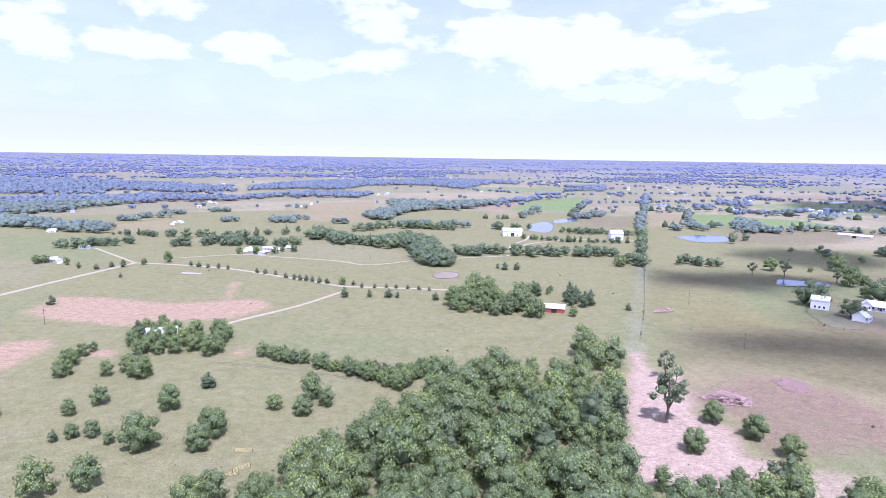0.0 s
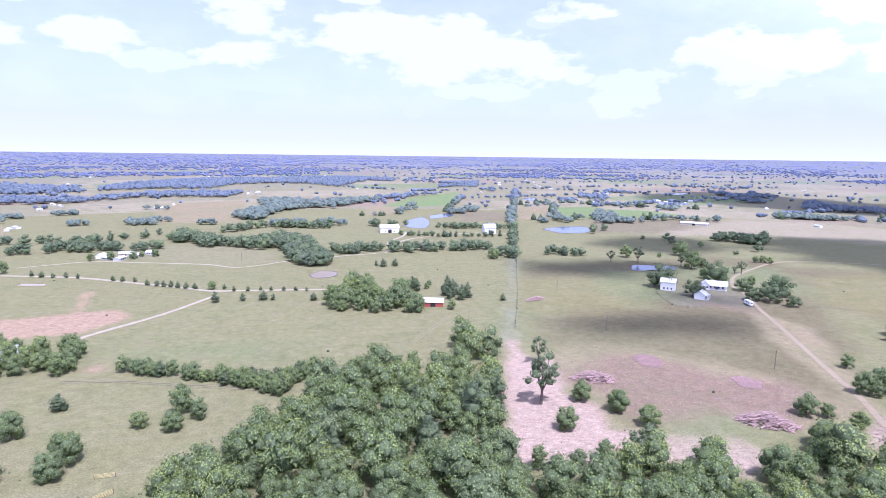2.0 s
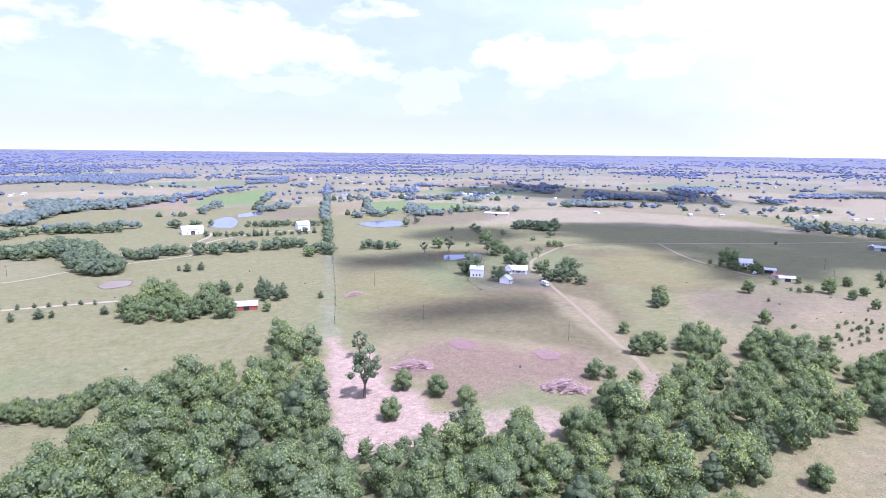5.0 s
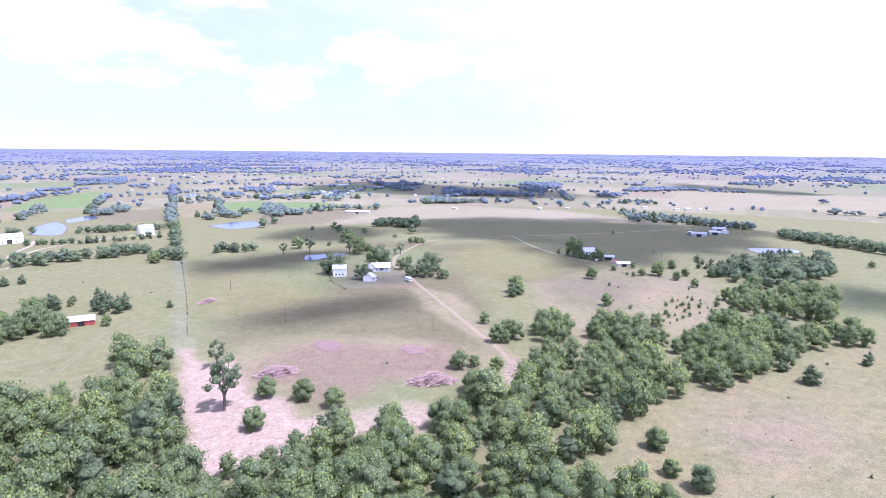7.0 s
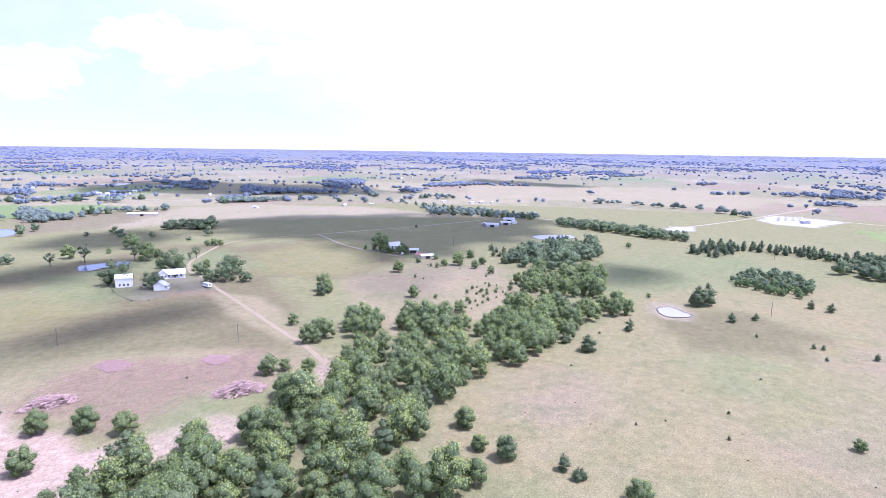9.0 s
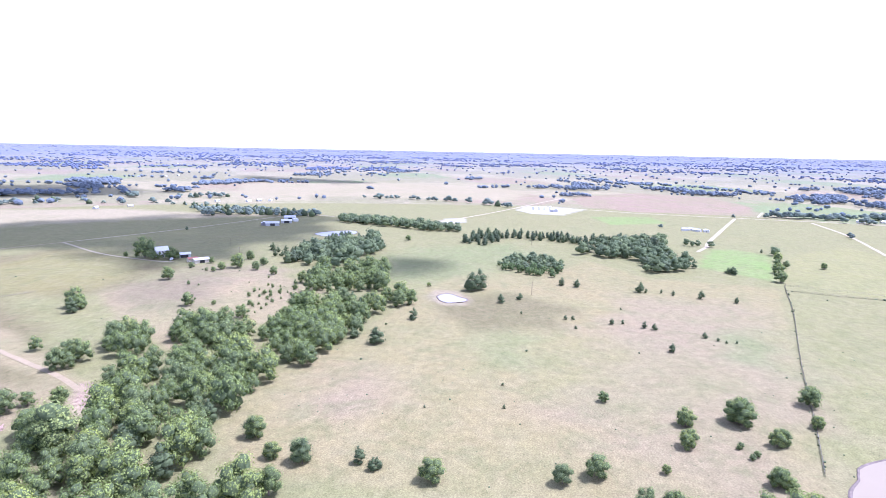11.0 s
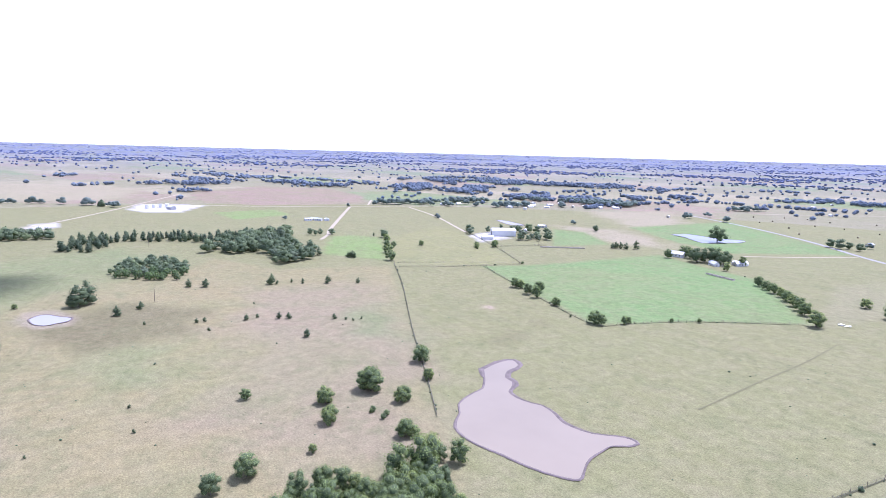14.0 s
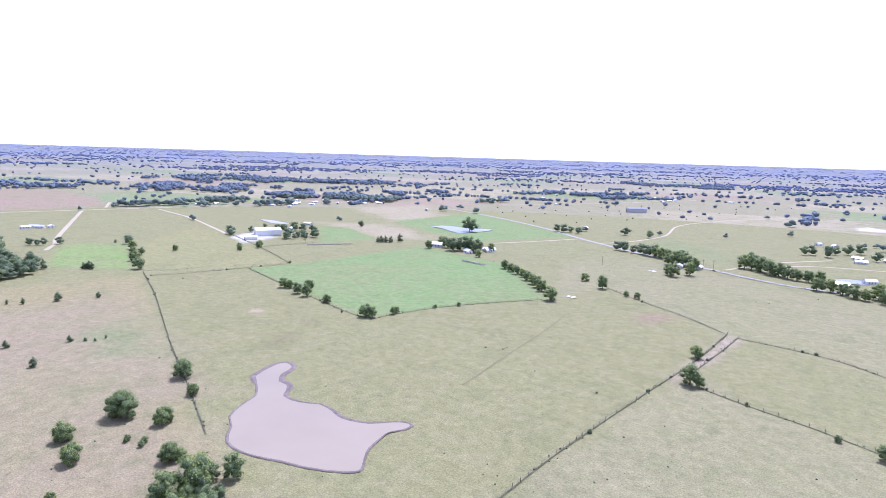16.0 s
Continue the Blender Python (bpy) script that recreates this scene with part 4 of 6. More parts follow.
wood('grove', 13, 8, 12, [(-110, 708), (-93, 739), (-73, 757), (-49, 738), (-27, 751), (3, 774), (35, 775), (74, 762), (72, 743), (49, 771), (4, 748), (-45, 784), (-72, 745), (-94, 710), (-113, 698)])
wood('grove', 13, 8, 12, [(-123, 882), (-102, 842), (-80, 834), (-75, 894), (-55, 967), (-2, 1026), (22, 1008), (71, 1104), (143, 1223), (272, 1368), (273, 1369), (202, 1321), (134, 1243), (76, 1176), (27, 1159), (-19, 1130), (-79, 1176), (-112, 1158), (-86, 988), (-104, 956), (-118, 901)])
belt('hedge', 11, 6, 9, 14, [(55, 888), (86, 878), (110, 895), (130, 943), (170, 1086)])
wood('grove', 11, 7, 10, [(79, 748), (111, 736), (113, 748), (81, 759)])
wood('grove', 11, 7, 10, [(-35, 743), (12, 726), (12, 741), (-36, 758)])
wood('grove', 10, 8, 11, [(10, 544), (32, 535), (34, 551), (11, 560)])
wood('grove', 10, 8, 11, [(33, 553), (57, 545), (58, 556), (34, 564)])
wood('grove', 10, 8, 11, [(62, 546), (83, 538), (86, 554), (64, 562)])
wood('grove', 10, 8, 11, [(84, 548), (108, 539), (110, 550), (86, 559)])
wood('grove', 10, 8, 11, [(110, 548), (133, 540), (136, 551), (112, 559)])
wood('grove', 10, 8, 11, [(135, 550), (160, 540), (163, 551), (138, 561)])
belt('hedge', 7, 5, 7.5, 5, [(89, 663), (121, 647), (157, 639), (198, 639)])
wood('grove', 10, 6, 9, [(141, 720), (181, 706), (185, 720), (144, 734)])
wood('grove', 10, 6, 9, [(182, 711), (223, 697), (228, 711), (186, 726)])
wood('grove', 11, 6, 9, [(195, 903), (221, 894), (229, 928), (202, 936)])
wood('grove', 11, 6, 9, [(228, 931), (248, 924), (265, 987), (244, 993)])
wood('grove', 11, 6, 9, [(362, 1432), (422, 1417), (441, 1482), (378, 1497)])
belt('hedge', 9, 6, 9, 8, [(200, 940), (242, 1064), (310, 1278)])
belt('grove', 9, 7, 11, 7, [(190, 560), (207, 616), (227, 678), (245, 734), (266, 801), (293, 880), (326, 976), (367, 1096), (420, 1247), (491, 1447)])
wood('grove', 9, 7, 10, [(149, 510), (161, 505), (164, 515), (152, 520)])
wood('grove', 9, 7, 10, [(162, 499), (172, 495), (184, 530), (174, 533)])
wood('oak', 9, 8, 11, [(197, 509), (237, 494), (244, 509), (203, 523)])
belt('hedge', 12, 7, 10, 14, [(362, 1068), (467, 1066), (540, 1014), (611, 964), (683, 928)])
belt('hedge', 12, 6, 9, 16, [(299, 806), (361, 803), (414, 794), (485, 779), (584, 756)])
wood('grove', 12, 7, 10, [(668, 768), (718, 751), (752, 787), (698, 804)])
wood('grove', 12, 7, 10, [(718, 751), (789, 728), (807, 746), (734, 769)])
wood('grove', 12, 7, 10, [(385, 786), (416, 776), (447, 836), (414, 847)])
belt('scatter', 22, 4, 7, 6, [(789, 728), (807, 682), (828, 647), (848, 605)])
wood('grove', 12, 6, 9, [(812, 592), (842, 582), (868, 601), (837, 611)])
wood('grove', 12, 6, 9, [(830, 570), (885, 551), (920, 575), (863, 594)])
belt('hedge', 16, 4, 7, 8, [(877, 546), (863, 507), (842, 467)])
wood('grove', 16, 9, 13, [(1017, 1426), (878, 1118), (857, 997), (860, 917), (885, 866), (918, 815), (961, 776), (981, 745), (985, 749), (984, 822), (935, 917), (1005, 1073), (1038, 1210), (1101, 1405), (1012, 1392)])
wood('grove', 15, 8, 12, [(1065, 855), (1155, 827), (1360, 977), (1250, 1006)])
wood('grove', 10, 9, 13, [(423, 569), (450, 559), (459, 570), (431, 580)])
wood('grove', 10, 9, 13, [(437, 543), (461, 534), (481, 559), (456, 568)])
wood('grove', 10, 9, 13, [(411, 496), (419, 493), (427, 503), (419, 506)])
wood('grove', 10, 7, 10, [(-364, 545), (-336, 548), (-347, 567), (-376, 564)])
wood('grove', 10, 7, 10, [(-346, 564), (-320, 567), (-326, 578), (-353, 575)])
wood('grove', 10, 7, 10, [(-321, 582), (-311, 583), (-317, 595), (-327, 594)])
wood('grove', 10, 7, 10, [(-238, 575), (-200, 579), (-212, 613), (-251, 608)])
wood('grove', 10, 7, 10, [(-198, 583), (-177, 585), (-181, 597), (-202, 595)])
wood('grove', 10, 7, 10, [(-169, 578), (-157, 579), (-160, 591), (-172, 590)])
wood('grove', 10, 7, 10, [(-157, 591), (-147, 592), (-150, 604), (-160, 603)])
wood('grove', 10, 7, 10, [(-266, 569), (-245, 571), (-250, 582), (-271, 580)])
belt('grove', 10, 7, 10, 16, [(-357, 648), (-338, 645), (-308, 639), (-273, 643)])
belt('grove', 10, 7, 10, 16, [(-267, 643), (-240, 642), (-220, 639)])
belt('grove', 11, 7, 10, 22, [(-219, 649), (-201, 665), (-178, 688)])
wood('grove', 15, 8, 12, [(-534, 701), (-482, 685), (-435, 664), (-385, 654), (-395, 701), (-390, 694), (-442, 719), (-482, 727), (-542, 762), (-585, 771)])
wood('grove', 16, 8, 12, [(-650, 857), (-602, 847), (-573, 878), (-583, 966), (-567, 1040), (-517, 1103), (-407, 1153), (-417, 1183), (-529, 1232), (-642, 1245), (-676, 1160), (-743, 1127), (-836, 1106)])
wood('grove', 18, 8, 12, [(-412, 1168), (-349, 1264), (-279, 1279), (-182, 1282), (-172, 1402), (-173, 1408), (-258, 1435), (-355, 1385), (-408, 1261), (-417, 1183)])
wood('grove', 20, 8, 12, [(-929, 1228), (-848, 1286), (-770, 1416), (-599, 1366), (-505, 1435), (-536, 1523), (-757, 1730), (-988, 1820), (-1204, 1831), (-1459, 1938)])
wood('grove', 12, 6, 9, [(-437, 778), (-405, 782), (-413, 797), (-445, 792)])
wood('grove', 12, 6, 9, [(-427, 823), (-389, 829), (-397, 846), (-436, 839)])
wood('grove', 12, 6, 9, [(-419, 874), (-387, 879), (-395, 897), (-427, 891)])
wood('grove', 12, 6, 9, [(-369, 919), (-334, 924), (-341, 942), (-376, 937)])
wood('grove', 12, 6, 9, [(-232, 784), (-203, 788), (-213, 827), (-244, 823)])
wood('grove', 12, 6, 9, [(-212, 823), (-189, 826), (-193, 843), (-216, 839)])
wood('grove', 12, 6, 9, [(-149, 781), (-130, 784), (-133, 800), (-152, 797)])
wood('grove', 12, 6, 9, [(-271, 997), (-234, 1003), (-239, 1023), (-276, 1017)])
wood('grove', 12, 6, 9, [(-306, 788), (-280, 792), (-286, 808), (-312, 804)])
wood('grove', 18, 8, 11, [(-495, 1487), (-408, 1590), (-282, 1568), (-237, 1797), (-125, 1906), (-141, 2158), (-292, 2213), (-445, 2041), (-535, 1819), (-531, 1596)])
wood('grove', 20, 8, 11, [(-160, 1895), (-50, 1853), (51, 1683), (161, 2079), (253, 2022), (275, 2205), (139, 2388), (-20, 2388), (-181, 2142)])
belt('hedge', 14, 6, 9, 10, [(273, 2028), (360, 1974), (491, 1769)])
wood('grove', 14, 7, 10, [(331, 1642), (449, 1671), (538, 2007), (395, 1962)])
belt('grove', 12, 6, 9, 12, [(440, 1074), (402, 972), (353, 841), (333, 771), (343, 767)])
wood('grove', 11, 6, 9, [(292, 770), (306, 753), (312, 768), (298, 785)])
wood('grove', 11, 6, 9, [(396, 800), (403, 792), (492, 963), (483, 972)])
wood('grove', 11, 6, 9, [(379, 750), (392, 734), (404, 756), (391, 771)])
wood('grove', 11, 6, 9, [(405, 758), (423, 737), (438, 761), (419, 783)])
belt('grove', 13, 5, 9, 14, [(373, 758), (427, 752), (506, 785), (558, 749)])
belt('grove', 13, 6, 9, 14, [(366, 1014), (438, 1061), (520, 1087), (570, 1129)])
wood('grove', 13, 7, 10, [(472, 1122), (493, 1098), (520, 1156), (498, 1180)])
wood('grove', 13, 7, 10, [(560, 1224), (604, 1176), (651, 1264), (602, 1313)])
wood('grove', 13, 7, 10, [(725, 1421), (781, 1365), (831, 1449), (770, 1506)])
wood('grove', 13, 7, 10, [(562, 952), (598, 911), (637, 969), (598, 1010)])
belt('hedge', 13, 6, 9, 16, [(659, 776), (729, 764), (793, 745), (882, 684)])
wood('grove', 16, 8, 11, [(1125, 925), (1189, 860), (1412, 1022), (1332, 1094)])
wood('hedge', 17, 6, 10, [(826, 576), (884, 564), (898, 511), (933, 457), (956, 412), (977, 431), (1047, 512), (1028, 573), (952, 597), (837, 574)])
wood('grove', 17, 8, 12, [(1063, 834), (1094, 788), (944, 657), (958, 610), (1219, 679), (1208, 672), (1100, 699), (992, 689), (1243, 911), (1223, 957)])
belt('scatter', 20, 3, 6, 6, [(859, 552), (845, 498), (840, 445), (801, 370), (783, 319)])
belt('grove', 13, 7, 10, 10, [(1096, 307), (1071, 254), (1083, 215), (1060, 159), (1049, 107), (1025, 65), (982, 21), (966, 6)])
wood('grove', 20, 7, 10, [(1763, 771), (1795, 708), (1835, 724), (1798, 786)])
wood('grove', 20, 7, 10, [(1837, 709), (1890, 610), (2036, 657), (1970, 759)])
wood('grove', 20, 7, 10, [(1285, 329), (1297, 294), (1323, 300), (1311, 336)])
wood('grove', 20, 7, 10, [(2252, 521), (2336, 384), (2555, 420), (2445, 566)])
wood('grove', 20, 7, 10, [(1834, 152), (1885, 41), (2077, 46), (2009, 167)])
wood('grove', 19, 8, 12, [(1517, -19), (1472, -89), (1480, -174), (1511, -263), (1472, -340), (1388, -387), (1371, -447), (1243, -453), (1220, -473), (1224, -474), (1517, -493), (1616, -418), (1564, -287), (1858, -234), (1715, -151), (1562, -79)])
wood('grove', 15, 6, 9, [(1246, -93), (1265, -156), (1318, -162), (1296, -97)])
wood('grove', 15, 6, 9, [(1279, -525), (1314, -651), (1397, -690), (1354, -555)])
wood('grove', 17, 8, 11, [(1391, -688), (1353, -733), (1149, -646), (1123, -684), (1165, -807), (1106, -795), (1228, -881), (1202, -786), (1244, -732), (1451, -784), (1473, -727)])
wood('grove', 13, 8, 11, [(925, -369), (933, -405), (979, -424), (970, -386)])
wood('grove', 13, 8, 11, [(923, -401), (931, -438), (955, -448), (946, -410)])
wood('grove', 13, 8, 11, [(915, -439), (919, -458), (941, -468), (937, -448)])
wood('grove', 13, 8, 11, [(911, -457), (915, -473), (936, -483), (932, -466)])
wood('grove', 13, 8, 11, [(876, -472), (884, -507), (899, -515), (891, -479)])
wood('grove', 20, 8, 12, [(1170, -512), (1269, -660), (1162, -632), (1157, -702), (1444, -1009), (1343, -1130), (1225, -1223), (1117, -1290), (1156, -1333), (1384, -1380), (1469, -1234), (1702, -1187), (1891, -1073), (1771, -794)])
wood('grove', 14, 8, 11, [(944, -469), (936, -533), (969, -552), (975, -484)])
wood('grove', 14, 8, 11, [(935, -539), (927, -600), (976, -631), (982, -565)])
wood('grove', 14, 8, 11, [(838, -554), (828, -616), (906, -672), (913, -602)])
wood('grove', 14, 8, 11, [(921, -646), (911, -728), (1054, -841), (1060, -741)])
wood('grove', 14, 8, 11, [(810, -672), (798, -749), (968, -906), (976, -808)])
wood('grove', 14, 8, 11, [(961, -727), (957, -762), (1123, -893), (1125, -849)])
wood('grove', 14, 8, 11, [(789, -741), (773, -842), (929, -1008), (941, -880)])
wood('grove', 14, 8, 11, [(622, -702), (610, -762), (685, -853), (696, -782)])
wood('grove', 14, 8, 11, [(635, -785), (630, -810), (682, -874), (686, -847)])
wood('grove', 14, 8, 11, [(1007, -1114), (908, -1067), (724, -964), (659, -961), (657, -1022), (651, -1013), (749, -1058), (897, -1155), (1046, -1189)])
belt('hedge', 22, 6, 9, 18, [(1447, -1667), (1357, -1849), (1243, -1962), (1141, -1984)])
wood('grove', 13, 7, 10, [(751, -1335), (721, -1395), (781, -1508), (810, -1438)])
wood('grove', 13, 7, 10, [(692, -1363), (681, -1385), (721, -1463), (731, -1439)])
wood('grove', 13, 7, 10, [(650, -1322), (622, -1376), (667, -1473), (695, -1411)])
wood('grove', 13, 7, 10, [(575, -1280), (538, -1347), (626, -1562), (665, -1476)])
wood('grove', 13, 7, 10, [(746, -1729), (722, -1783), (736, -1819), (761, -1764)])
wood('grove', 13, 7, 10, [(604, -1537), (573, -1598), (601, -1673), (632, -1605)])
belt('hedge', 20, 6, 9, 16, [(1478, -1881), (1228, -2122), (946, -2310), (743, -2305), (523, -2234)])
wood('grove', 20, 7, 10, [(923, -2253), (759, -2167), (620, -2164), (523, -2234), (596, -2540), (727, -2531), (850, -2423), (1020, -2487)])
belt('hedge', 18, 6, 9, 14, [(552, -1846), (450, -1792), (355, -1753)])
belt('hedge', 20, 6, 9, 22, [(537, -2444), (393, -2376), (235, -2321), (89, -2337)])
wood('hedge', 13, 5, 9, [(727, 407), (753, 283), (759, 252), (789, 269), (823, 390), (820, 479)])
wood('grove', 12, 8, 11, [(736, 229), (721, 146), (665, 52), (648, 73), (671, 135), (704, 209)])
wood('cedar', 9, 5, 9, [(577, 53), (649, 39), (647, -20), (623, -77), (638, -116), (577, -94), (606, -41), (620, 4), (565, 24)])
wood('cedar', 9, 7, 10, [(437, 179), (524, 191), (587, 168), (551, 125), (528, 115), (496, 139), (462, 157)])
wood('oak', 9, 8, 12, [(538, -57), (569, -71), (630, -114), (643, -160), (548, -140), (514, -149), (475, -138), (452, -109), (464, -103), (519, -105), (521, -85)])
wood('shrub', 7, 4, 7, [(472, 12), (497, 3), (509, -25), (481, -39), (449, -39), (429, -29), (434, -13), (446, 7)])
wood('oak', 8, 5, 8, [(117, -23), (141, -31), (143, -42), (139, -53), (135, -59), (107, -47)])
wood('oak', 7, 5, 8, [(120, -42), (137, -52), (134, -63), (138, -72), (143, -81), (139, -83), (126, -78), (104, -66)])
wood('oak', 7, 6, 9, [(119, -48), (127, -55), (140, -64), (148, -74), (146, -81), (134, -77), (106, -60)])
wood('oak', 8, 8, 11, [(122, -23), (140, -29), (144, -44), (140, -54), (144, -66), (147, -75), (143, -77), (133, -72), (114, -64)])
single('cedar', [(-234, 341, 5.5), (-91, 219, 6.1), (-64, 371, 6.5), (-48, 372, 5.0), (-36, 373, 5.7), (-30, 371, 4.3), (-5, 367, 4.9), (112, 348, 4.5), (49, 473, 6.3), (59, 474, 6.3), (44, 478, 4.5), (-236, 421, 3.6), (-287, 454, 5.1), (-271, 451, 4.5), (-265, 461, 4.5), (-256, 462, 6.0)])
single('oak', [(-72, 408, 5.5), (-60, 200, 5.5), (-49, 196, 6.2), (-97, 198, 9.3), (-93, 170, 11.5), (-74, 179, 9.9), (-75, 170, 8.0), (-124, 202, 6.6), (-129, 192, 6.0), (-154, 190, 5.3), (-112, 177, 5.5), (-118, 176, 4.7), (-122, 230, 6.1), (-245, 473, 5.5), (-231, 485, 9.1), (75, 332, 5.9)])
single('cedar', [(-144, 446, 4.0), (-137, 443, 3.9), (-128, 439, 3.9), (-117, 428, 4.2), (-110, 424, 4.1), (-105, 421, 4.5), (-100, 419, 4.5), (-95, 416, 4.4), (-89, 412, 4.8), (-83, 411, 4.0), (-64, 407, 3.5), (-57, 400, 3.5), (-48, 399, 3.4), (-40, 400, 3.1), (-33, 399, 3.0), (-25, 398, 3.0), (-17, 396, 3.0), (-10, 393, 3.0), (-206, 471, 4.4), (-198, 467, 4.3), (-189, 463, 3.8), (-180, 462, 4.2), (-171, 458, 3.7)])
single('oak', [(-188, 532, 6.4), (-174, 536, 7.4), (-157, 538, 6.3), (-153, 548, 5.3), (-142, 549, 6.9), (-331, 470, 7.6), (-327, 475, 6.5), (-305, 467, 6.3)])
single('ash', [(94, 145, 11.9), (110, 140, 10.7), (146, 131, 15.6), (163, 128, 14.7), (114, 113, 9.6), (140, 116, 11.3), (102, 122, 8.5)])
single('slim', [(78, 194, 19.4), (93, 236, 12.0), (92, 145, 13.3)])
single('oak', [(94, 194, 7.8), (103, 183, 8.5), (79, 173, 7.8), (108, 170, 7.4), (110, 142, 8.4), (168, 168, 8.0), (174, 165, 5.2), (177, 155, 6.5), (104, 135, 5.4)])
single('live', [(235, 368, 15.7), (279, 370, 16.2), (240, 339, 10.6), (285, 348, 8.5), (280, 317, 12.4), (298, 331, 13.1), (285, 303, 7.1), (271, 322, 8.0)])
single('live', [(424, -577, 16.1), (345, -445, 12.2), (338, -454, 13.3), (325, -454, 12.1)])
single('oak', [(150, 496, 8.8), (306, 366, 6.3), (299, 427, 14.7), (312, 431, 8.0), (329, 489, 13.3), (375, 446, 6.0), (380, 443, 6.6), (384, 439, 6.0), (273, 487, 10.5), (304, 483, 4.3), (363, 556, 9.3), (374, 583, 9.1), (350, 591, 5.8), (380, 531, 7.3), (387, 486, 4.7), (318, 648, 12.2), (346, 674, 9.2), (285, 390, 8.2), (286, 373, 8.9)])
single('slim', [(296, 437, 12.4), (327, 403, 10.3), (320, 402, 7.7), (247, 466, 10.4), (269, 459, 14.5)])
single('oak', [(438, 296, 15.9), (437, 312, 4.5), (438, 303, 4.0), (432, 286, 7.8), (435, 270, 9.6), (437, 275, 6.8), (434, 281, 4.9), (438, 268, 5.8), (407, 238, 4.5), (427, 233, 5.0), (399, 222, 2.6), (406, 214, 5.6), (398, 216, 3.9), (415, 206, 10.9), (450, 212, 7.0), (367, 232, 9.1), (307, 183, 7.5), (356, 211, 2.8), (410, 189, 6.8), (397, 170, 6.1), (429, 191, 6.2), (595, 351, 4.5), (580, 105, 5.5), (449, 210, 4.7), (316, 150, 2.7), (289, 142, 6.8), (312, 170, 2.7), (295, 169, 2.6), (341, 152, 2.9), (356, 138, 3.6)])
single('oak', [(289, 236, 7.1)])
single('cedar', [(467, 198, 5.7), (482, 194, 6.9), (475, 185, 7.2), (458, 176, 9.3), (464, 168, 7.5)])
single('oak', [(571, -240, 9.3), (540, -230, 7.7), (509, -217, 7.3), (482, -207, 7.9), (447, -194, 8.3), (507, -223, 6.2), (923, -449, 12.4), (913, -463, 12.4), (889, -462, 8.4), (871, -488, 8.4), (900, -536, 9.8), (864, -534, 9.5), (573, -371, 7.7), (596, -405, 6.1), (567, -402, 8.4), (563, -407, 9.1), (555, -417, 11.0), (549, -424, 9.1), (543, -432, 7.8), (533, -429, 5.8), (614, -173, 7.8), (610, -178, 6.0), (610, -183, 7.2), (608, -195, 7.8), (370, -437, 8.1), (370, -458, 10.0), (307, -433, 7.0), (317, -468, 8.0), (360, -454, 9.8), (343, -468, 10.9)])
single('oak', [(259, -404, 7.2), (249, -397, 6.6), (240, -391, 6.9), (231, -385, 6.8), (222, -377, 7.0), (212, -368, 7.3), (204, -361, 7.9), (196, -353, 7.7), (353, -668, 9.9), (343, -665, 11.2), (337, -672, 8.4), (325, -670, 9.1), (330, -699, 6.5), (620, -815, 7.6), (556, -774, 9.8), (236, -578, 10.0), (228, -577, 10.5), (218, -573, 8.1), (210, -572, 10.9), (202, -567, 11.3), (194, -566, 11.2), (186, -561, 10.5), (182, -570, 8.4), (169, -533, 9.5), (165, -541, 11.7), (156, -536, 11.5), (145, -524, 10.2), (153, -482, 9.0), (147, -478, 9.9), (139, -493, 10.6)])
single('oak', [(171, -574, 9.0)])
single('oak', [(114, -565, 11.9), (108, -564, 11.9), (100, -558, 12.8), (91, -549, 12.6), (84, -546, 11.4), (77, -541, 10.3), (70, -538, 9.2), (62, -538, 9.2), (54, -537, 10.2), (119, -618, 9.4), (52, -505, 9.6), (44, -507, 9.6), (36, -502, 8.5), (29, -495, 9.3), (22, -492, 8.4), (15, -502, 11.4), (10, -488, 10.1), (7, -500, 10.4), (87, -703, 10.6), (81, -710, 10.7), (67, -705, 13.2), (63, -730, 9.6), (53, -741, 12.5), (44, -758, 11.3), (34, -834, 6.2), (27, -711, 10.6), (23, -804, 10.5), (45, -821, 6.1), (159, -1025, 8.7), (149, -1015, 10.5)])
single('oak', [(201, -1126, 6.4), (112, -1386, 9.0), (247, -1750, 11.5), (238, -1769, 11.6), (206, -1761, 11.5)])
single('oak', [(91, 141, 11.0), (104, 133, 11.0), (125, 132, 10.9), (83, 153, 5.5), (85, 143, 7.0), (151, 141, 10.0), (155, 147, 8.6)])
single('cedar', [(267, 75, 4.9), (261, 62, 7.9), (304, 52, 6.0), (165, 80, 5.7), (152, 58, 7.6), (153, 68, 4.6), (486, 203, 5.0), (493, 211, 7.1), (469, 193, 4.8)])
single('cedar', [(262, 62, 5.8), (269, 74, 3.8), (302, 52, 3.0), (348, 6, 5.3), (359, -5, 4.1), (404, -34, 5.4), (401, -44, 5.4), (319, -30, 2.5), (319, -34, 2.5), (394, -84, 6.9), (393, -88, 3.1), (394, -98, 2.7), (388, -104, 3.8), (383, -120, 5.3), (376, -139, 3.8), (314, -54, 3.1), (316, -60, 2.5), (310, -70, 3.7), (308, -75, 3.4), (298, -97, 3.0), (273, -75, 4.1), (291, -105, 1.5), (292, -110, 1.5), (325, -6, 1.9), (302, -34, 1.8), (294, -102, 1.8), (346, -64, 1.3), (199, 1, 1.6), (195, 29, 1.2), (152, 37, 3.7)])
single('cedar', [(155, 42, 5.1), (153, 36, 3.4), (220, 2, 1.3)])
single('cedar', [(376, 25, 12.2), (381, 21, 13.1), (377, 28, 7.2)])
